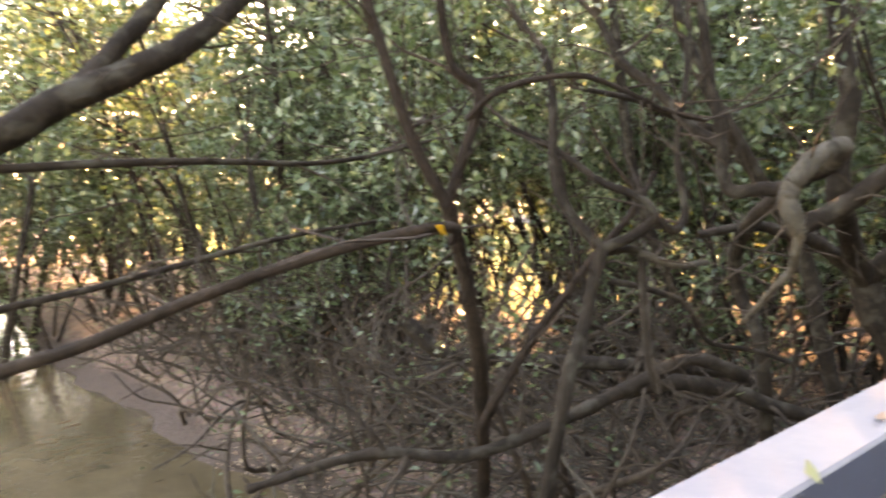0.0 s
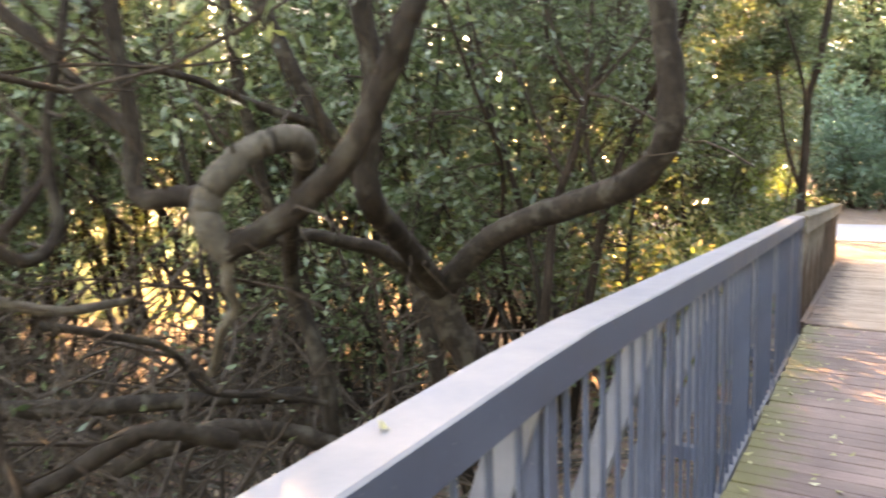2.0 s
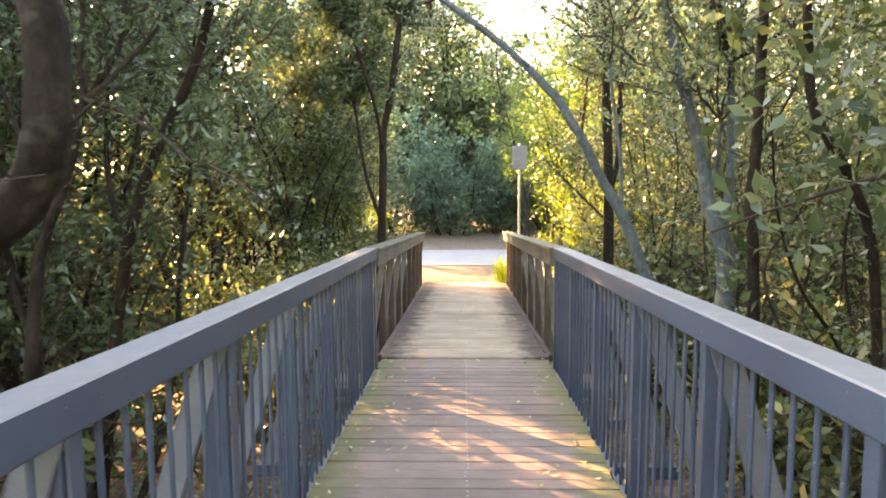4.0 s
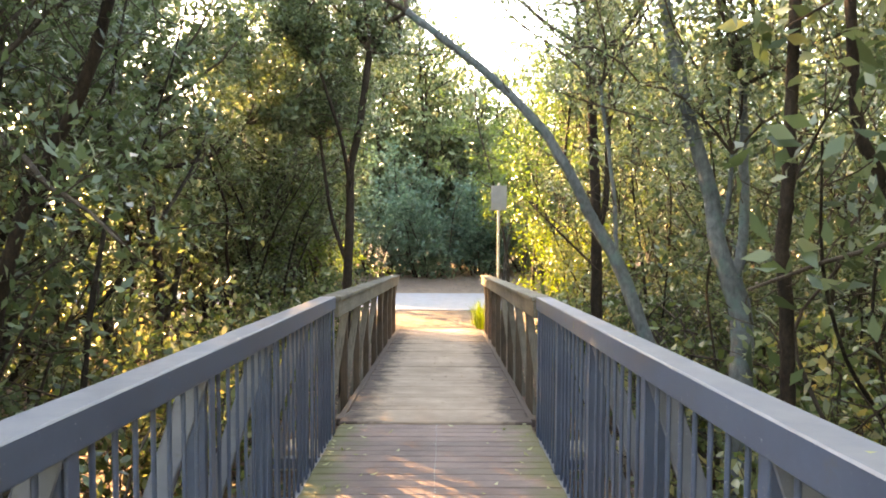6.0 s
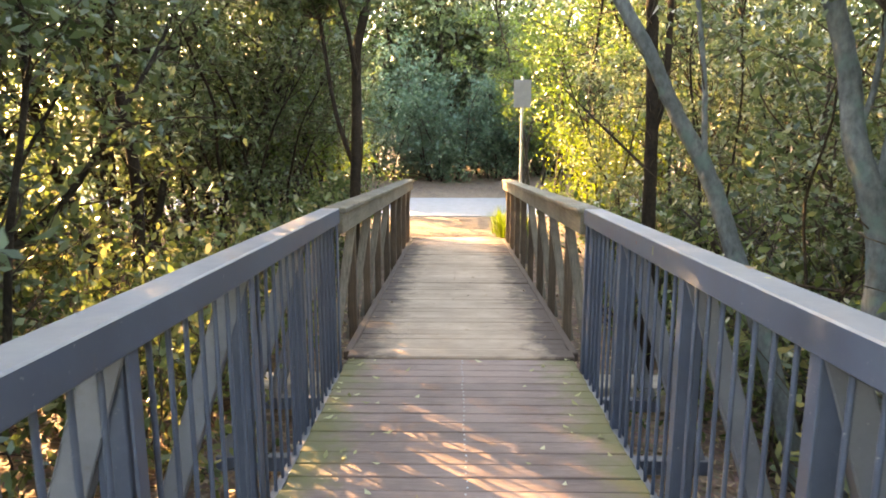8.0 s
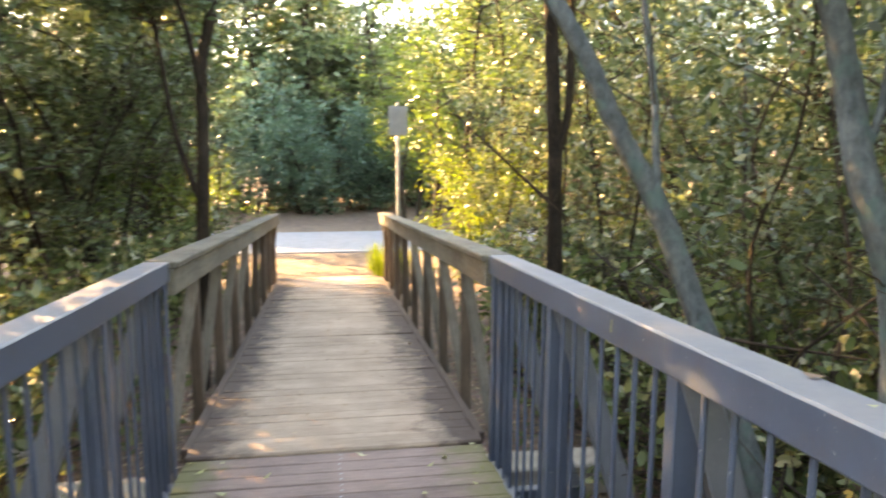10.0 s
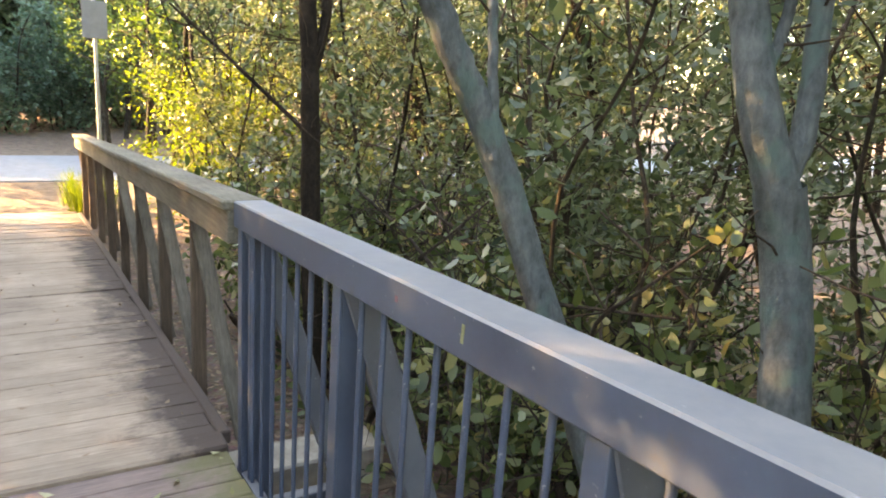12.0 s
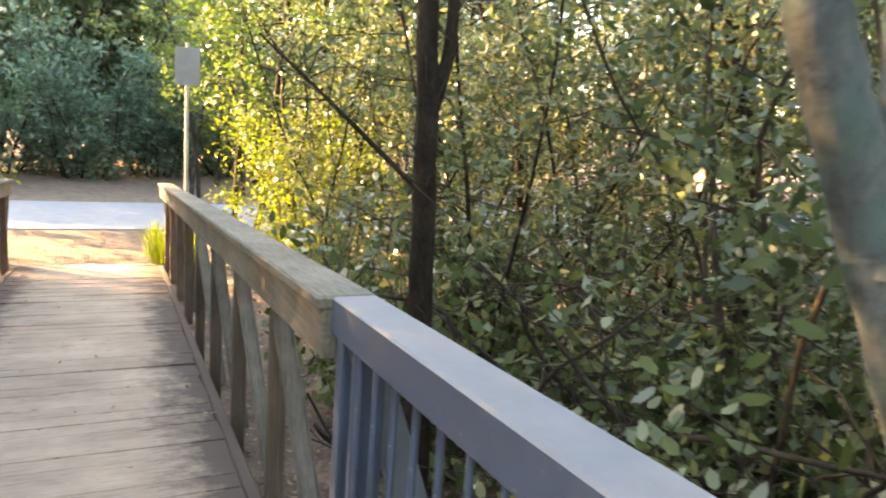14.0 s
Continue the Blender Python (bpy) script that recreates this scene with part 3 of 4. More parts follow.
shaped_tree("mangrove_tree", "grey mangrove stem with bare raking branches behind the loop", BARK_GREY, (
    ([(-2.33, -3.78, -0.59), (-2.43, -4.06, 0.53), (-2.51, -4.19, 1.19), (-2.67, -4.40, 1.67), (-2.71, -4.61, 1.95), (-2.78, -4.68, 2.14), (-2.86, -4.79, 2.44), (-2.89, -4.87, 2.66), (-2.96, -4.87, 3.01)], 0.055, 0.036),
    ([(-2.71, -4.61, 1.95), (-2.86, -4.93, 2.06), (-2.92, -5.20, 2.16), (-3.02, -5.53, 2.23)], 0.026, 0.014),
    ([(-1.56, -6.53, 1.87), (-1.66, -6.55, 1.94), (-1.75, -6.59, 2.06), (-1.84, -6.63, 2.15), (-1.93, -6.63, 2.3)], 0.019, 0.014),
    ([(-1.34, -6.5, 1.62), (-1.36, -6.49, 1.56), (-1.4, -6.44, 1.5), (-1.45, -6.44, 1.44), (-1.6, -6.35, 1.3)], 0.014, 0.01, BARK_PALE),
    ([(-2.0, -6.53, 1.42), (-1.91, -6.42, 1.38), (-1.88, -6.26, 1.3), (-1.87, -6.15, 1.15), (-1.79, -5.97, 1.09), (-1.73, -5.81, 1.02)], 0.012, 0.009),
), 35, LEAF_MANGROVE, n_twigs=6, top=3)
shaped_tree("mangrove_tree", "thin forked mangrove leaning over the creek bank", BARK_DARK, (
    ([(-2.66, -6.69, -0.74), (-2.41, -6.84, 0.36), (-2.18, -7.0, 0.97), (-2.02, -7.13, 1.3), (-1.93, -7.24, 1.6), (-1.89, -7.31, 1.76)], 0.03, 0.02),
    ([(-1.89, -7.31, 1.75), (-1.92, -7.4, 1.96), (-1.97, -7.49, 2.36)], 0.018, 0.014),
    ([(-1.89, -7.31, 1.75), (-1.87, -7.26, 1.88), (-1.86, -7.2, 2.05), (-1.89, -7.27, 2.13), (-1.88, -7.31, 2.36)], 0.017, 0.012),
    ([(-1.91, -7.29, 1.66), (-1.66, -7.47, 1.68), (-1.44, -7.65, 1.74), (-1.65, -7.82, 1.69), (-1.87, -8.02, 1.6), (-2.05, -8.2, 1.51), (-2.25, -8.36, 1.44), (-2.6, -8.7, 1.3)], 0.008, 0.018),
    ([(-2.1, -7.06, 1.0), (-1.97, -7.1, 1.14), (-1.91, -6.98, 1.33), (-1.82, -6.84, 1.53), (-1.76, -6.69, 1.69), (-1.75, -6.6, 1.8)], 0.018, 0.01),
    ([(-1.87, -7.24, 1.98), (-1.77, -7.19, 2.05), (-1.64, -7.06, 2.07), (-1.59, -6.94, 2.03), (-1.53, -6.83, 1.97), (-1.51, -6.69, 1.94)], 0.009, 0.006),
), 13, LEAF_MANGROVE, n_twigs=9, top=1)
shaped_tree("mangrove_tree", "low branching mangrove with tangled thin limbs", BARK_GREY, (
    ([(-1.9, -7.3, -0.75), (-1.72, -7.25, 0.5), (-1.64, -7.15, 1.21), (-1.66, -7.04, 1.39), (-1.67, -6.98, 1.52), (-1.67, -6.95, 1.60), (-1.72, -6.98, 1.67), (-1.76, -7.01, 1.76), (-1.80, -6.99, 1.87), (-1.83, -6.95, 2.03), (-1.88, -6.93, 2.18)], 0.022, 0.012),
    ([(-1.67, -6.95, 1.60), (-1.60, -6.88, 1.64), (-1.57, -6.84, 1.69), (-1.60, -6.87, 1.74), (-1.69, -6.92, 1.79), (-1.79, -6.96, 1.87), (-1.92, -7.04, 1.96)], 0.016, 0.009),
    ([(-1.64, -6.83, 1.58), (-1.60, -6.70, 1.53), (-1.60, -6.55, 1.52)], 0.012, 0.009, BARK_PALE),
    ([(-1.57, -6.84, 1.69), (-1.56, -6.77, 1.64), (-1.57, -6.70, 1.69), (-1.61, -6.68, 1.86), (-1.61, -6.63, 2.05), (-1.64, -6.57, 2.23)], 0.013, 0.009),
    ([(-1.67, -6.92, 1.59), (-1.64, -6.82, 1.58), (-1.63, -6.82, 1.44), (-1.61, -6.83, 1.29), (-1.60, -6.80, 1.17)], 0.011, 0.013),
), 14, LEAF_MANGROVE, n_twigs=7, top=1, twig=0.28)
shaped_tree("mangrove_tree", "slim branching mangrove behind the long limb", BARK_DARK, (
    ([(-2.2, -3.4, -0.6), (-2.03, -3.38, 0.75), (-2.01, -3.27, 1.36), (-1.9, -3.2, 1.75), (-1.85, -3.08, 2.13)], 0.035, 0.024),
    ([(-1.85, -3.08, 2.1), (-1.7, -2.96, 2.46), (-1.69, -2.92, 2.9)], 0.018, 0.012),
    ([(-1.86, -3.1, 2.05), (-2.05, -3.2, 2.4), (-2.1, -3.1, 2.9)], 0.018, 0.012),
    ([(-1.95, -3.22, 1.6), (-2.2, -3.0, 1.9), (-2.5, -2.8, 2.4)], 0.014, 0.009),
), 15, LEAF_MANGROVE, top=5, per=12)
shaped_tree("mangrove_tree", "thick mossy mangrove limb reaching over the creek", BARK_GREY, (
    ([(-2.98, -9.69, -0.95), (-2.67, -9.09, 0.86), (-2.41, -8.55, 1.76), (-2.33, -8.22, 2.03), (-2.27, -7.97, 2.15), (-2.28, -7.74, 2.3), (-2.36, -7.3, 2.76)], 0.056, 0.024),
    ([(-2.31, -8.13, 2.08), (-2.32, -8.0, 2.22), (-2.36, -7.85, 2.41), (-2.46, -7.7, 2.86)], 0.032, 0.02),
    ([(-2.36, -8.4, 1.91), (-2.31, -7.9, 1.91), (-2.36, -7.4, 1.89), (-2.46, -6.9, 1.96)], 0.012, 0.006),
    ([(-2.52, -8.7, 1.51), (-2.46, -8.1, 1.58), (-2.41, -7.6, 1.66), (-2.46, -7.2, 1.68)], 0.012, 0.006),
), 16, LEAF_MANGROVE, n_twigs=10, top=2)
shaped_tree("slim_tree", "dark slim tree with leafy branches beside the rail", BARK_DARK, (
    ([(-2.2, -2.6, -0.55), (-1.95, -2.7, 0.9), (-1.78, -2.75, 1.57), (-1.59, -2.76, 2.0), (-1.39, -2.81, 2.35), (-1.25, -2.83, 2.8)], 0.036, 0.022),
    ([(-1.85, -2.72, 1.3), (-2.1, -2.4, 1.8), (-2.2, -2.1, 2.5)], 0.02, 0.012),
), 17, LEAF_MANGROVE, top=6, per=14)
shaped_tree("slim_tree", "tall dark slim trunk rising beside the timber rail", BARK_DARK, (
    ([(-1.12, 2.4, -0.7), (-1.06, 2.42, 0.91), (-1.03, 2.46, 1.77), (-1.02, 2.44, 2.25), (-0.91, 2.39, 2.72), (-0.8, 2.5, 3.6)], 0.058, 0.04),
    ([(-1.05, 2.43, 1.1), (-1.25, 2.5, 1.7), (-1.4, 2.6, 2.6)], 0.028, 0.018),
    ([(-1.02, 2.44, 2.0), (-1.1, 2.2, 2.6), (-1.3, 2.0, 3.3)], 0.025, 0.015),
), 18, LEAF_MANGROVE, top=13, per=22, size=0.06)
for k, (x, y, z) in enumerate(((-5.5, 2.3, 3.4), (-4.2, 3.5, 3.6), (-3.0, 1.5, 2.5))):
    shaped_tree("mangrove_tree", "high-crowned mangrove with a bare crooked trunk", BARK_DARK, (
        ([(x, y, -0.6), (x + 0.1, y + 0.05, 1.0), (x - 0.05, y + 0.1, 2.2), (x + 0.05, y, z + 0.2)], 0.06, 0.035),
        ([(x, y + 0.05, 2.2), (x + 0.5, y + 0.3, z - 0.2), (x + 0.9, y + 0.5, z + 0.2)], 0.03, 0.015),
        ([(x, y + 0.05, 2.4), (x - 0.2, y - 0.5, z), (x - 0.1, y - 0.8, z + 0.3)], 0.03, 0.015),
    ), 31 + k, LEAF_MANGROVE, n_twigs=4, top=7, per=13, size=0.085)

# trees close behind the downstream rail
shaped_tree("leaning_tree", "blue-grey slim trunk leaning across above the bridge", BARK_LICHEN, (
    ([(1.75, -1.65, -0.6), (1.52, -1.42, 0.4), (1.345, -1.25, 1.0), (1.2, -1.158, 1.42), (1.095, -1.148, 1.6), (1.012, -1.143, 1.75), (0.87, -1.11, 2.04), (0.68, -1.02, 2.35), (0.31, -0.87, 2.74), (-0.2, -0.72, 3.16)], 0.052, 0.026),
    ([(1.19, -1.19, 1.38), (1.18, -1.16, 1.61), (1.17, -1.12, 1.9), (1.1, -1.0, 2.6)], 0.016, 0.012),
), 21, LEAF_OLIVE, n_twigs=7, top=4, per=8)
shaped_tree("forked_tree", "forked tree with smooth blue-grey lichened bark behind the rail", BARK_LICHEN, (
    ([(1.72, -1.85, -0.6), (1.75, -1.8, 0.4), (1.76, -1.76, 0.85), (1.79, -1.69, 1.12), (1.73, -1.66, 1.38)], 0.066, 0.062),
    ([(1.73, -1.66, 1.36), (1.67, -1.6, 1.58), (1.65, -1.53, 1.86), (1.5, -1.5, 2.4), (1.34, -1.5, 3.1)], 0.056, 0.035),
    ([(1.73, -1.66, 1.34), (1.79, -1.66, 1.54), (1.81, -1.63, 1.86), (1.8, -1.6, 2.5)], 0.034, 0.024),
    ([(1.66, -1.6, 1.6), (1.72, -1.6, 1.75), (1.74, -1.62, 2.1)], 0.018, 0.012),
), 22, LEAF_OLIVE, n_twigs=5, top=6, per=12)
shaped_tree("slim_tree", "dark brown upright trunk close behind the rail", BARK_DARK, (
    ([(1.6, 1.05, -0.6), (1.57, 1.12, 0.63), (1.57, 1.18, 1.35), (1.56, 1.26, 2.1), (1.5, 1.3, 3.2)], 0.062, 0.045),
    ([(1.57, 1.2, 1.5), (1.66, 1.2, 1.9), (1.68, 1.25, 2.6)], 0.032, 0.026),
    ([(1.57, 1.15, 1.2), (1.2, 1.5, 1.6), (0.95, 1.9, 1.9)], 0.014, 0.006),
), 23, LEAF_OLIVE, top=6, per=14)
shaped_tree("slim_tree", "dark crooked trunk with a second stem behind the rail", BARK_DARK, (
    ([(1.66, -2.62, -0.6), (1.6, -2.66, 0.5), (1.58, -2.66, 1.0), (1.57, -2.66, 1.3), (1.54, -2.66, 1.6), (1.55, -2.66, 1.75), (1.56, -2.66, 2.0), (1.57, -2.64, 2.2), (1.6, -2.6, 2.9)], 0.034, 0.026),
    ([(2.2, -2.85, 0.2), (2.12, -2.82, 1.3), (2.0, -2.8, 1.7), (1.88, -2.8, 1.9), (1.78, -2.8, 2.1), (1.74, -2.8, 2.4), (1.7, -2.8, 2.9)], 0.028, 0.022),
    ([(1.55, -2.66, 1.8), (1.68, -2.5, 1.95), (1.85, -2.4, 2.2)], 0.012, 0.006),
), 24, LEAF_OLIVE, n_twigs=12, top=4, per=12)


# stands of shrubs and trees on both sides
def stand(kinds, spots, seed):
    """Copies of a few plants, each turned so that it grows clear of the bridge, or moved out if it cannot."""
    rng = np.random.default_rng(seed)
    for k, (x, y) in enumerate(spots):
        src = kinds[k % len(kinds)]
        best = None
        for out in (0.0, 0.35, 0.7, 1.05):
            for _ in range(8):
                turn = rng.uniform(0, 360)
                px = x + math.copysign(out, x)
                c, d = math.cos(radians(turn)), math.sin(radians(turn))
                vx = src["pts"][:, 0] * c - src["pts"][:, 1] * d + px
                vy = src["pts"][:, 0] * d + src["pts"][:, 1] * c + y
                vz = src["pts"][:, 2] + float(ground_z(px, y))
                hits = int(((np.abs(vx) < 1.02) & (vz > -0.3) & (vz < 3.0) & (vy > -12) & (vy < 11)).sum())
                if best is None or hits < best[0]:
                    best = (hits, px, turn)
            if best[0] == 0:
                break
        if best[0] > 3:
            continue
        m = pose(best[1], y, float(ground_z(best[1], y)) + 0.02, 0, 0, best[2])
        if src.get("used"):
            copy_thing(src["ob"], m)
        else:
            src["ob"].matrix_basis = m
            src["used"] = True
    for src in kinds:
        if not src.get("used"):
            for o in (*src["ob"].children_recursive, src["ob"]):
                bpy.data.objects.remove(o)


def kind_of(ob):
    pts = []
    for o in ob.children:
        co = np.empty(len(o.data.vertices) * 3, dtype=np.float32)
        o.data.vertices.foreach_get("co", co)
        pts.append(co.reshape(-1, 3)[:: 7 if len(co) > 3000 else 1])
    return {"ob": ob, "pts": np.concatenate(pts)}


def spots_in(seed, n, xs, ys, gap, avoid=()):
    rng = np.random.default_rng(seed)
    out, tries = [], 0
    while len(out) < n and tries < 4000:
        tries += 1
        p = (rng.uniform(*xs), rng.uniform(*ys))
        if all((p[0] - q[0]) ** 2 + (p[1] - q[1]) ** 2 > gap * gap for q in out) and not any(a(p) for a in avoid):
            out.append(p)
    return out


def sun_lane(width, x0, y0, near, far):
    """Keeps clear the line along which the low sun comes in to a place."""
    return lambda p: abs((p[0] - x0) + (p[1] - y0)) / 1.414 < width and near < ((p[1] - y0) + (x0 - p[0])) / 1.414 < far


bare = [kind_of(grown("mangrove_shrub", "bare tangled mangrove stems over dark mud", "shrub", 30 + k, 6, 2.6, 0.8, BARK_TWIG, LEAF_MANGROVE, 6, 2, 2 if k else 0, 0.055, 0.15, 0.026, "mangroves by the creek", 0.3, 0.5)) for k in range(3)]
stand(bare, spots_in(1, 18, (-6.0, -2.6), (-6.8, -2.2), 0.75) + spots_in(13, 16, (-11, -5.8), (-6.3, -4.0), 0.8), 1)
leaf_l = [kind_of(grown("mangrove_shrub", "dense dull-green mangrove shrub with thin stems", "shrub", 40 + k, 5, 4.4, 0.3, BARK_DARK if k % 2 else BARK_GREY, LEAF_MANGROVE, 11, 5, 16, 0.076, 0.25, 0.03, "mangroves along the bridge", twig_r=0.004 if k < 2 else 0)) for k in range(4)]
stand(leaf_l, spots_in(2, 17, (-5.5, -2.1), (-2.6, 7.5), 1.0, (sun_lane(1.5, 0, -1.3, 0, 14), sun_lane(0.6, 0, 4.2, 1.0, 14))) + spots_in(3, 7, (-9, -5.5), (-5, 2), 1.3, (sun_lane(1.2, 0, -1.3, 0, 14),)) + [(-2.6, 7.9), (-4.0, 8.6), (-8.5, -5.4), (-10.2, -5.0), (-12, -5.8), (-14, -6.2), (-13, -8.3), (-13.5, -10.2), (-7.2, -4.6), (-11.5, 0.8), (-12.5, -0.6), (-10.8, 1.9), (-13.2, 1.4), (-12.2, -2.2), (-14.5, -3), (-16, -4.6), (-6.6, -5.6), (-13.4, -7.2), (-14.6, -8.6), (-15.2, -10.4), (-9.6, -4.2), (-9.8, 2.6), (-9.0, 1.0), (-10.0, -0.2), (-8.4, 0.3), (-5.1, 8.0), (-6.2, 8.9), (-7.4, 10.1), (-4.7, -3.3), (-5.6, -2.3)], 2)
tall = [kind_of(grown("mangrove_tree", "tall leafy mangrove with several slim trunks", "tree", 45 + k, 3, 6.8, 0.25, BARK_DARK if k else BARK_GREY, LEAF_MANGROVE, 19, 6, 18, 0.118, 0.36, 0.055, "tall mangroves", 0.1, 0.4, 0.0, 1.9, 0.12, 0)) for k in range(3)]
# copies around the bridge's near end are unseen, added to shade its left rail
stand(tall, spots_in(8, 11, (-10.5, -3.4), (-4.0, 5.5), 1.6, (sun_lane(1.4, 0, -1.3, 5.8, 17),)) + [(-9.5, 3.0), (-11, 5.0), (-8.0, 1.2), (-6.4, 0.3), (-6.8, -1.5), (4.4, 9.4), (6.6, 10.2)] + [(-3.4, 4.6), (-5.6, 5.8), (-2.9, 6.9), (-9.5, -5.2), (-11.5, -5.6), (-13.5, -5.2), (-15, -7.5), (-14.2, -9.4), (-15.6, -11.5), (-8.2, -4.9), (-8, -15), (-11, -1.5), (-12.5, 0.5), (-11, 2.2), (-13.5, -2.5), (-14.5, 2), (-15, -4), (-6.0, 9.4), (-6.2, 10.6), (-3.2, 7.8), (-16.5, -9), (-17.5, -7.2), (-18.5, -10.8), (-17, -5.5), (-12.5, -8.2), (-12.8, -9.7), (-13.4, -11.2)] + spots_in(9, 5, (5.0, 10.5), (-2, 7), 1.9) + [(3.1, -7.2), (3.2, -4.8), (6.0, -6.0), (2.9, -3.4), (4.4, -3.4), (4.2, -5.8), (2.9, -9.0), (4.3, -8.2), (3.0, -10.8), (6.0, -4.2), (1.9, -8.4), (2.0, -6.4), (-3.0, -13.6), (1.9, -10.0), (-2.6, -12.0), (1.9, -12.2), (-7.6, -0.6), (6.2, 4.2), (4.6, 6.6), (8.0, 2.2)], 9)
leaf_r = [kind_of(grown("olive_shrub", "dense olive-green shrub with many thin upright stems", "shrub", 50 + k, 6, 4.0, 0.3, BARK_TWIG if k % 2 else BARK_GREY, LEAF_OLIVE, 11, 5, 14, 0.075, 0.12, 0.022, "shrubs along the bridge", twig_r=0.004 if k < 2 else 0)) for k in range(4)]
# the last three spots are out of view, added to block low eastern skylight
stand(leaf_r, spots_in(4, 15, (2.5, 6.5), (-8, 5.6), 1.0) + spots_in(5, 6, (6.5, 11), (-8, 8), 1.7) + [(2.2, -5.2), (2.2, -6.8), (2.3, -0.2), (2.3, 2.2), (2.0, -7.8), (2.1, -9.0), (2.1, -10.4)], 3)
low = [kind_of(grown("broadleaf_shrub", "low broad-leaved green undergrowth below the rail", "shrub", 60 + k, 7, 1.6, 0.45, BARK_TWIG, LEAF_BROAD, 6, 4, 7, 0.09, 0.1, 0.009, "undergrowth", 0.2, 0.4, 0.1, 0.5, 0.05)) for k in range(3)]
stand(bare, spots_in(12, 7, (1.7, 3.4), (-4.2, 1.5), 0.9), 12)
stand(low, spots_in(6, 17, (1.45, 3.0), (-4.6, 3.4), 0.5) + spots_in(7, 10, (-2.2, -1.4), (-1.5, 6), 0.6) + spots_in(14, 4, (-12.5, -9), (-5.2, -2.8), 0.8) + [(-4.5, 2.7), (-5.2, 3.2), (-5.6, 4.2), (-6.4, 4.6), (-7.0, 5.4), (-5.0, 4.7), (-6.1, 3.4), (-7.4, 4.6)], 4)

# sunlit bush and trees by the end of the bridge
bush = [kind_of(grown("yellow_bush", "bright yellow-green drooping bush in sunlight", "bush", 70 + k, 5, 3.1, 0.4, BARK_TWIG, LEAF_YELLOW, 11, 6, 16, 0.075, 0.1, 0.02, "", 0.2, 0.3, 0.35, 0.9, 0.07)) for k in range(2)]
stand(bush, [(2.1, 7.5), (2.7, 8.6), (-3.3, 8.9), (-5.2, 9.6), (-9.5, 7.5), (-11, 4.5), (-12.5, 8), (-8.3, 6.6), (-9.3, 6.0), (-7.7, 7.4)], 5)
stand(leaf_r, [(2.6, 6.0), (4.2, 8.0)], 11)
canopy = [kind_of(grown("roadside_tree", "tall leafy yellow-green tree beside the path", "tree", 80 + k, 2, 6.5, 0.22, BARK_GREY, LEAF_LIGHT, 20, 8, 20, 0.085, 0.3, 0.07, "trees by the path", 0.1, 0.3, 0.15, 2.0, 0.1, 0)) for k in range(2)]
stand(canopy[1:], [(2.4, 10.6), (2.9, 8.9), (1.9, 15.8), (3.4, 16.2)], 6)
stand(canopy[:1], [(4.2, 10.2), (5.8, 9.3), (7.5, 16.5), (4.8, 17.2), (11, 17), (4.0, 19.5), (-2.4, 6.4), (-3.7, 8.3), (-5.4, 10.0), (-2.2, 7.2), (2.7, 18.2), (-2.3, 9.7)], 16)
blue = [kind_of(grown("blue_green_bush", "large rounded blue-green bush across the path", "bush", 90 + k, 7, 4.3, 0.5, BARK_DARK, LEAF_BLUE, 16, 8, 8, 0.16, 0.05, 0.04, "bushes across the path", 0.12, 0.6, 0.05, 1.3, 0.1, 0)) for k in range(2)]
stand(blue, [(-0.6, 19.6), (-2.6, 20.4), (1.4, 20.6), (3.4, 21.5), (-5.2, 21), (-8.5, 21.5), (6.5, 21.5), (10, 21.5), (14, 22), (-4.4, 17.2), (-6.8, 19.4)], 7)
# distant woods
wood = [kind_of(grown("distant_tree", "distant leafy tree at the edge of the clearing", "tree", 95 + k, 4, 8.5, 0.3, BARK_DARK, LEAF_OLIVE, 15, 6, 8, 0.34, 0.1, 0.09, "distant trees", 0.1, 0.5, 0.0, 2.6, 0.22, 0)) for k in range(2)]
stand(wood, [(-26 - 2 * (k % 2), -16 + 5.2 * k) for k in range(7)] + [(15 + 2 * (k % 2), -14 + 4.6 * k) for k in range(7)] + [(-12 + 12 * k, -24) for k in range(3)], 8)
stand(wood, [(0.6, 25.8), (2.0, 24.8), (3.0, 26.6), (0.4, 27.5), (2.4, 28), (3.9, 25), (-0.6, 24.6), (1.4, 24.4)] + [(-20 - (k % 2), -12 + 3.6 * k) for k in range(6)], 19)
high = [kind_of(grown("distant_tree", "tall dark leafy tree behind the bushes across the path", "tree", 98, 4, 12.5, 0.22, BARK_DARK, LEAF_MANGROVE, 20, 7, 11, 0.3, 0.12, 0.12, "tall distant trees", 0.08, 0.5, 0.0, 3.2, 0.25, 0))]
stand(high, [(-3.2, 23.6), (-5.8, 23.9), (-1.8, 25), (-4.2, 26.5), (-6.8, 25.5), (-1.0, 28.5), (5.4, 25.5), (7.8, 26.5), (10.5, 25.5), (14, 26.5), (-22, 28), (-27, 31), (18, 26)], 18)


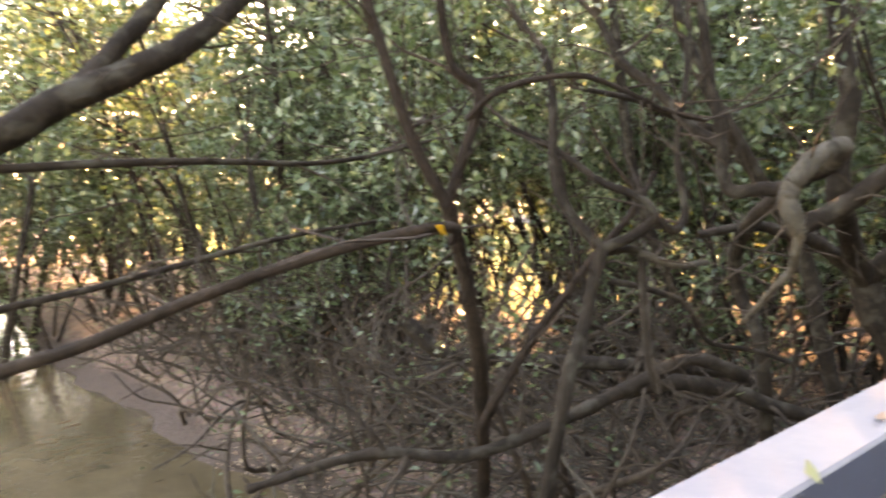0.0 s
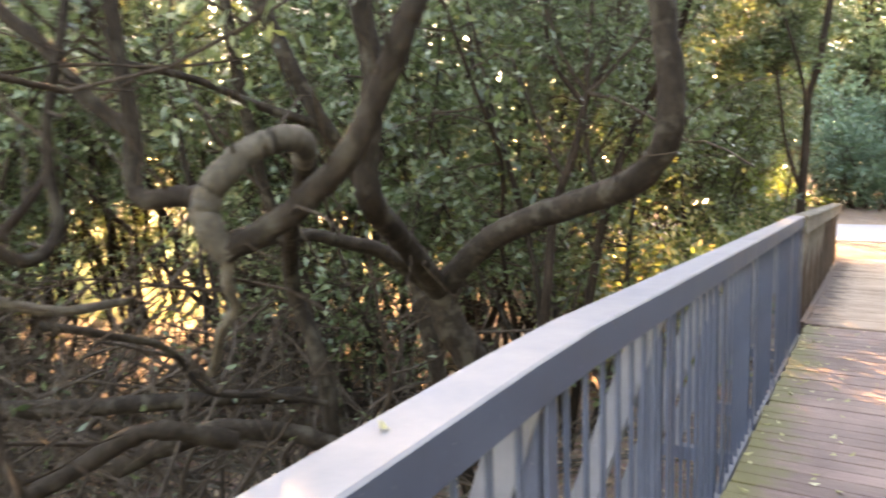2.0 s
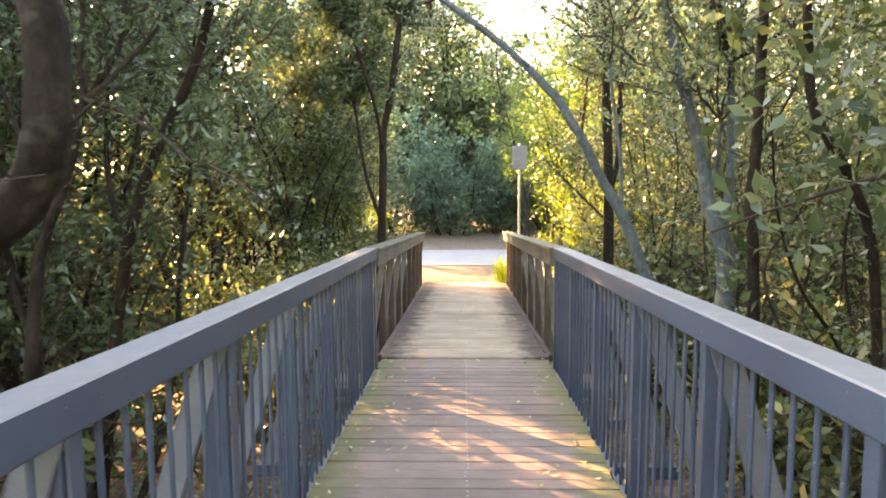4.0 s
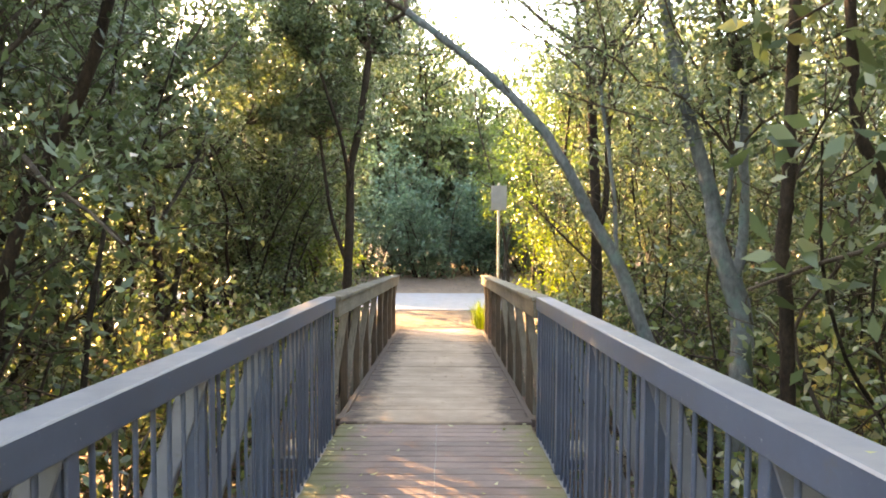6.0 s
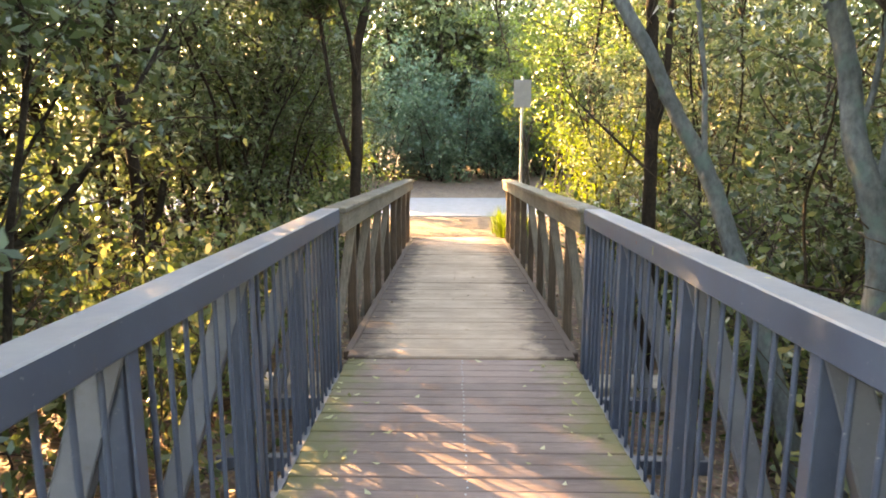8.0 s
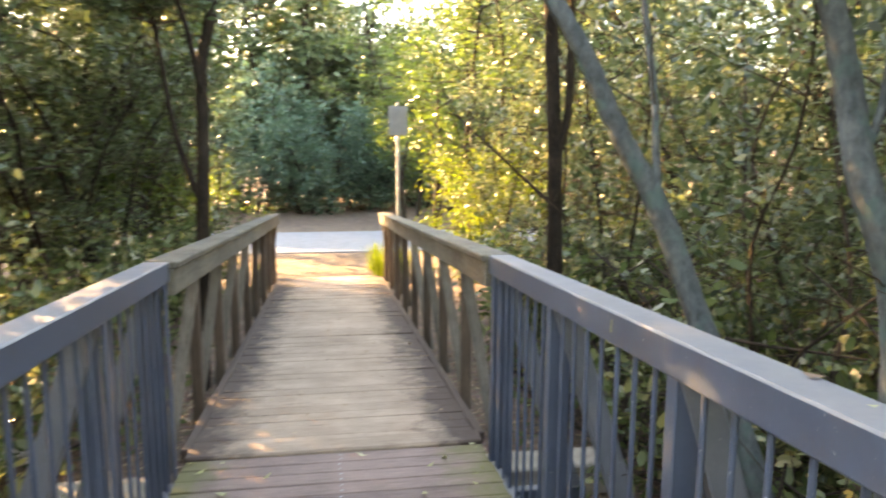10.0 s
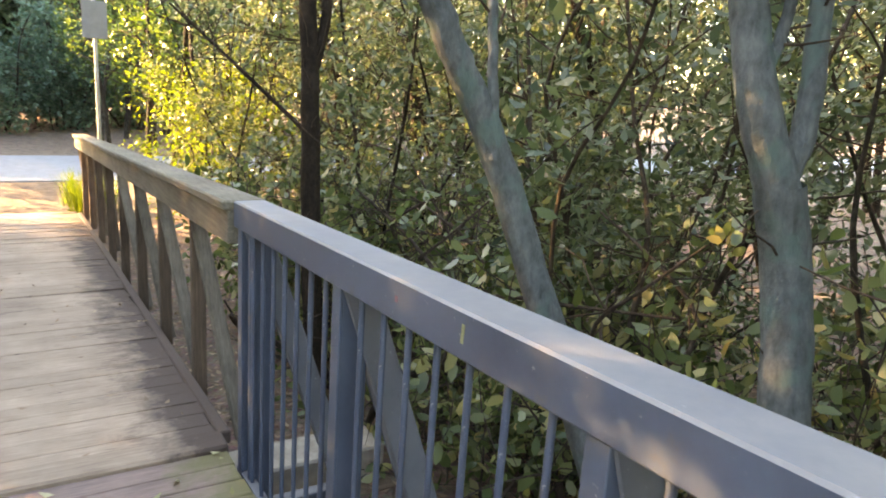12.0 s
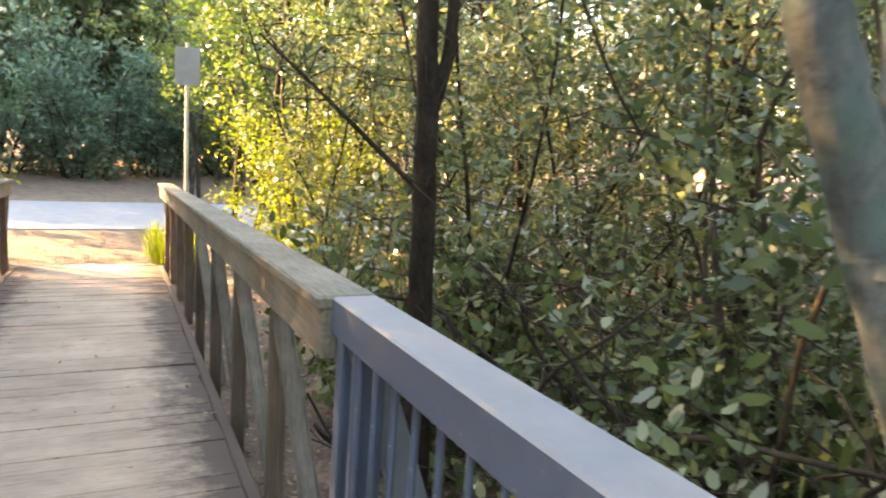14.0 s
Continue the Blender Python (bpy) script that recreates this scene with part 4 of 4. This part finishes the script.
# ---- small things ----
def grass_tuft(at, n, height, seed, width=0.012):
    rng = np.random.default_rng(seed)
    v, f = [], []
    for k in range(n):
        a, r = rng.uniform(0, 6.28), rng.uniform(0, 0.16)
        b = np.array([math.cos(a) * r, math.sin(a) * r, 0])
        lean = np.array([math.cos(a), math.sin(a), 0]) * rng.uniform(0.1, 0.6)
        h = height * rng.uniform(0.5, 1.1)
        side = np.array([-math.sin(a), math.cos(a), 0]) * width * 0.5
        p = [b, b + lean * h * 0.3 + np.array([0, 0, h * 0.6]), b + lean * h + np.array([0, 0, h * 0.95])]
        i = len(v)
        v += [p[0] - side, p[0] + side, p[1] + side * 0.8, p[1] - side * 0.8, p[2] + side * 0.1, p[2] - side * 0.1]
        f += [(i, i + 1, i + 2, i + 3), (i + 3, i + 2, i + 4, i + 5)]
    ob = new("grass_tuft", link_mesh("grass_tuft", v, f, LEAF_YELLOW))
    ob.location = at
    return tagged(ob, "tuft of bright sunlit yellow-green grass by the rail end", "grass", "grass tufts", "stuff")


for k, (x, y) in enumerate(((0.85, 8.1), (0.95, 8.5), (1.05, 7.9), (0.8, 8.8), (1.25, 8.3), (-1.05, 8.3), (-1.2, 8.9))):
    grass_tuft((x, y, -0.63), 110 if k < 5 else 50, 0.55 if k < 5 else 0.25, 200 + k)


def litter(name, label, seed, n, xs, ys, zf, size, material, keep=None):
    rng = np.random.default_rng(seed)
    x, y = rng.uniform(*xs, n), rng.uniform(*ys, n)
    if keep is not None:
        m = keep(x, y, rng)
        x, y = x[m], y[m]
    w = np.stack([x, y, zf(x, y)], axis=1)
    v, f = leaf_quads(rng, w, size, 0.5, 0.93, 0.4)
    tagged(new(name, link_mesh(name, v, f, material)), label, "leaves", kind="stuff")


deck_zv = np.vectorize(deck_z)
litter("leaf_litter", "brown dead leaves lying on the forest soil", 301, 26000, (-7, -1.0), (-7.5, 3), lambda x, y: ground_z(x, y) + 0.02, 0.06, LITTER)
litter("leaf_litter", "brown dead leaves lying under the shrubs", 302, 14000, (1.0, 6), (-6, 6), lambda x, y: ground_z(x, y) + 0.02, 0.06, LITTER)
litter("fallen_leaves", "pale fallen leaves scattered on the bridge boards", 303, 900, (-0.78, 0.78), (-9, 0), lambda x, y: deck_zv(y) + 0.012, 0.055, FALLEN_PALE, lambda x, y, r: np.abs(x) > r.uniform(0, 0.85, len(x)) ** 0.5 * 0.95)
litter("fallen_leaves", "brown fallen leaves on the worn pale boards", 304, 110, (-0.78, 0.78), (0, 7.5), lambda x, y: deck_zv(y) + 0.012, 0.04, LITTER)


def log(bends, r0, r1, seed, label):
    rng = np.random.default_rng(seed)
    line = spline(bends, 6)
    off = line[0].copy()
    line = line - off
    ob = thing("fallen_branch", off, label, "branch", "fallen branches")
    tb = Tubes()
    tb.add(line, r0, r1, 9, 0.07, rng)
    part("bough", tb.mesh("bough", BARK_GREY), ob)
    for _ in range(5):
        i = int(rng.uniform(0.2, 0.9) * (len(line) - 1))
        tb = Tubes()
        tb.add(wander(rng, line[i], rng.normal(size=3) + np.array([0, 0, 0.4]), rng.uniform(0.2, 0.5), 6, 0.25), r1 * 0.4, 0.003, 6)
        part("side_twig", tb.mesh("side_twig", BARK_TWIG), ob)


log([(-3.84, -6.24, 0.95), (-3.71, -6.08, 0.76), (-3.46, -5.69, 0.67), (-3.07, -5.21, 0.62), (-2.69, -4.66, 0.53)], 0.05, 0.04, 1, "long grey fallen branch resting against a mangrove")
log([(-2.75, -5.95, 0.62), (-2.38, -5.79, 0.79), (-2.14, -5.58, 0.76), (-1.95, -5.45, 0.68), (-1.6, -4.95, 0.5)], 0.042, 0.034, 2, "pale grey fallen limb against a mangrove trunk")
log([(-2.62, -7.68, 0.8), (-2.34, -7.47, 0.93), (-2.18, -7.35, 0.97), (-2.04, -7.17, 0.95), (-1.94, -6.85, 1.01), (-1.85, -6.58, 1.09), (-1.72, -6.45, 1.17), (-1.66, -6.25, 1.08)], 0.016, 0.026, 3, "arching bare branch caught among the mangroves")


def fallen_twigs(seed, n, xs, ys, label, bark):
    rng = np.random.default_rng(seed)
    tb = Tubes()
    for _ in range(n):
        x, y = rng.uniform(*xs), rng.uniform(*ys)
        a = rng.uniform(0, 6.28)
        way = np.array([math.cos(a), math.sin(a), rng.uniform(0.0, 0.45)])
        ln = wander(rng, np.array([x, y, float(ground_z(x, y)) + 0.02]), way, rng.uniform(0.5, 1.7), 8, 0.22, 0.0)
        ln[:, 2] = np.maximum(ln[:, 2], ground_z(ln[:, 0], ln[:, 1]) + 0.015)
        ln[:, 0] = np.minimum(ln[:, 0], -1.15)
        r = rng.uniform(0.005, 0.018)
        tb.add(ln, r, r * 0.4, 5)
    tagged(new("fallen_twigs", tb.mesh("fallen_twigs", bark)), label, "twigs", kind="stuff")


fallen_twigs(601, 260, (-6.0, -1.6), (-6.9, -2.6), "tangle of thin dead twigs over the leaf litter", BARK_PALE)
fallen_twigs(602, 90, (-5.0, -1.6), (-6.9, -2.6), "pale bleached fallen twigs on the leaf litter", BARK_PALE)

for k, (x, y) in enumerate(((0.93, -2.41), (0.9, -2.6), (-0.83, -7.46), (-0.86, -7.17), (-0.9, -6.6), (0.88, -4.4))):
    lv, lf = leaf_quads(np.random.default_rng(500 + k), np.array([[0.0, 0, 0]]), 0.034 if k else 0.06, 0.5, 0.95, 0.4)
    on_rail = tagged(new("fallen_leaf", link_mesh("fallen_leaf", lv, lf, FALLEN_PALE if k % 3 else LITTER)), "small dry leaf lying on the steel handrail", "leaf", "leaves on the rail")
    on_rail.location = (x, y, 1.068 + deck_z(y))
PINK = plain_material("faded_pink_paint", (0.2, 0.1, 0.12), 0.7)
LIME = plain_material("faded_yellow_paint", (0.22, 0.23, 0.12), 0.7)
for k, (x, y, w, h, tilt, paint) in enumerate(((-0.826, -7.2, 0.014, 0.05, 25, PINK), (-0.826, -7.16, 0.012, 0.04, -35, PINK), (-0.826, -7.05, 0.012, 0.05, 30, PINK), (-0.826, -7.01, 0.01, 0.035, -20, PINK),
                                               (-0.826, -6.9, 0.011, 0.045, 35, PINK), (-0.826, -6.86, 0.01, 0.03, -40, PINK), (0.826, -1.64, 0.01, 0.04, 3, LIME), (0.826, -1.36, 0.012, 0.015, 0, PINK))):
    mark = tagged(new("paint_mark", box_mesh("paint_mark", (-0.0012, -w / 2, -h / 2), (0.0012, w / 2, h / 2), paint, 0)), "faded paint scribble on the side of the steel handrail", "graffiti", "paint marks")
    mark.location = (x, y, 1.012 + deck_z(y))
    mark.rotation_euler = (radians(tilt), 0, 0)

leaf = np.random.default_rng(7)
lv, lf = leaf_quads(leaf, np.array([[0.0, 0, 0]]), 0.06, 0.7, 0.0)
one = tagged(new("yellow_leaf", link_mesh("yellow_leaf", lv, lf, leaf_material("orange_yellow_leaf", ((0.0, (0.6, 0.3, 0.01)), (1.0, (0.6, 0.3, 0.01))), 0.3))), "single orange-yellow leaf caught on a mangrove twig", "leaf")
one.location = (-1.425, -7.665, 1.735)


# ---- deck boards ----
def deck(name, label, y0, y1, width, gap, thick, half, material, seed, screws):
    rng = np.random.default_rng(seed)
    floor = thing(name, (0, 0, 0), label, "deck", kind="structure")
    board = box_mesh("plank", (-half, -width / 2 + gap / 2, -thick), (half, width / 2 - gap / 2, 0), material, 0.004 if screws else 0.002)
    tb = bmesh.new()
    bmesh.ops.create_cone(tb, segments=8, cap_ends=True, radius1=0.006, radius2=0.005, depth=0.003)
    screw = bpy.data.meshes.new("screw")
    tb.to_mesh(screw)
    tb.free()
    screw.materials.append(POLE_STEEL)
    y = y1 - width / 2
    while y > y0:
        z = deck_z(y) + rng.normal() * 0.0015
        ob = part("plank", board, floor)
        ob.location = (rng.normal() * 0.004, y, z)
        ob.rotation_euler = (-math.atan(S_WOOD if y > 0 else (S_STEEL if y > BEND else 0)), rng.normal() * 0.002, rng.normal() * 0.002)
        if screws and y > -7:
            for dx, dy in ((0.0, 0.03), (0.0, -0.03)):
                part("screw", screw, ob).location = (dx + 0.01, dy, 0.001)
        y -= width
    return floor


deck("steel_span_deck", "dark weathered cross boards with mossy edges on the bridge", BACK, -0.003, 0.128, 0.007, 0.04, 0.79, DECK_DARK, 401, True)
deck("timber_span_deck", "worn pale brown cross boards on the far bridge span", 0.13, END + 0.15, 0.142, 0.004, 0.05, 0.79, DECK_PALE, 402, False)
edge = tagged(new("threshold_board", box_mesh("threshold_board", (-0.8, 0.0, -0.05), (0.8, 0.15, 0.018), DECK_PALE, 0.01)), "pale worn threshold board where the two spans meet", "board")
for s in (-1, 1):
    a, b = sorted((s * 0.792, s * 0.85))
    tagged(new("edge_strip", box_mesh("edge_strip", (a, 0.16, -0.06), (b, END, 0.006), DECK_PALE, 0.008, S_WOOD)), "pale worn timber strip along the deck edge", "board", "deck edge strips")
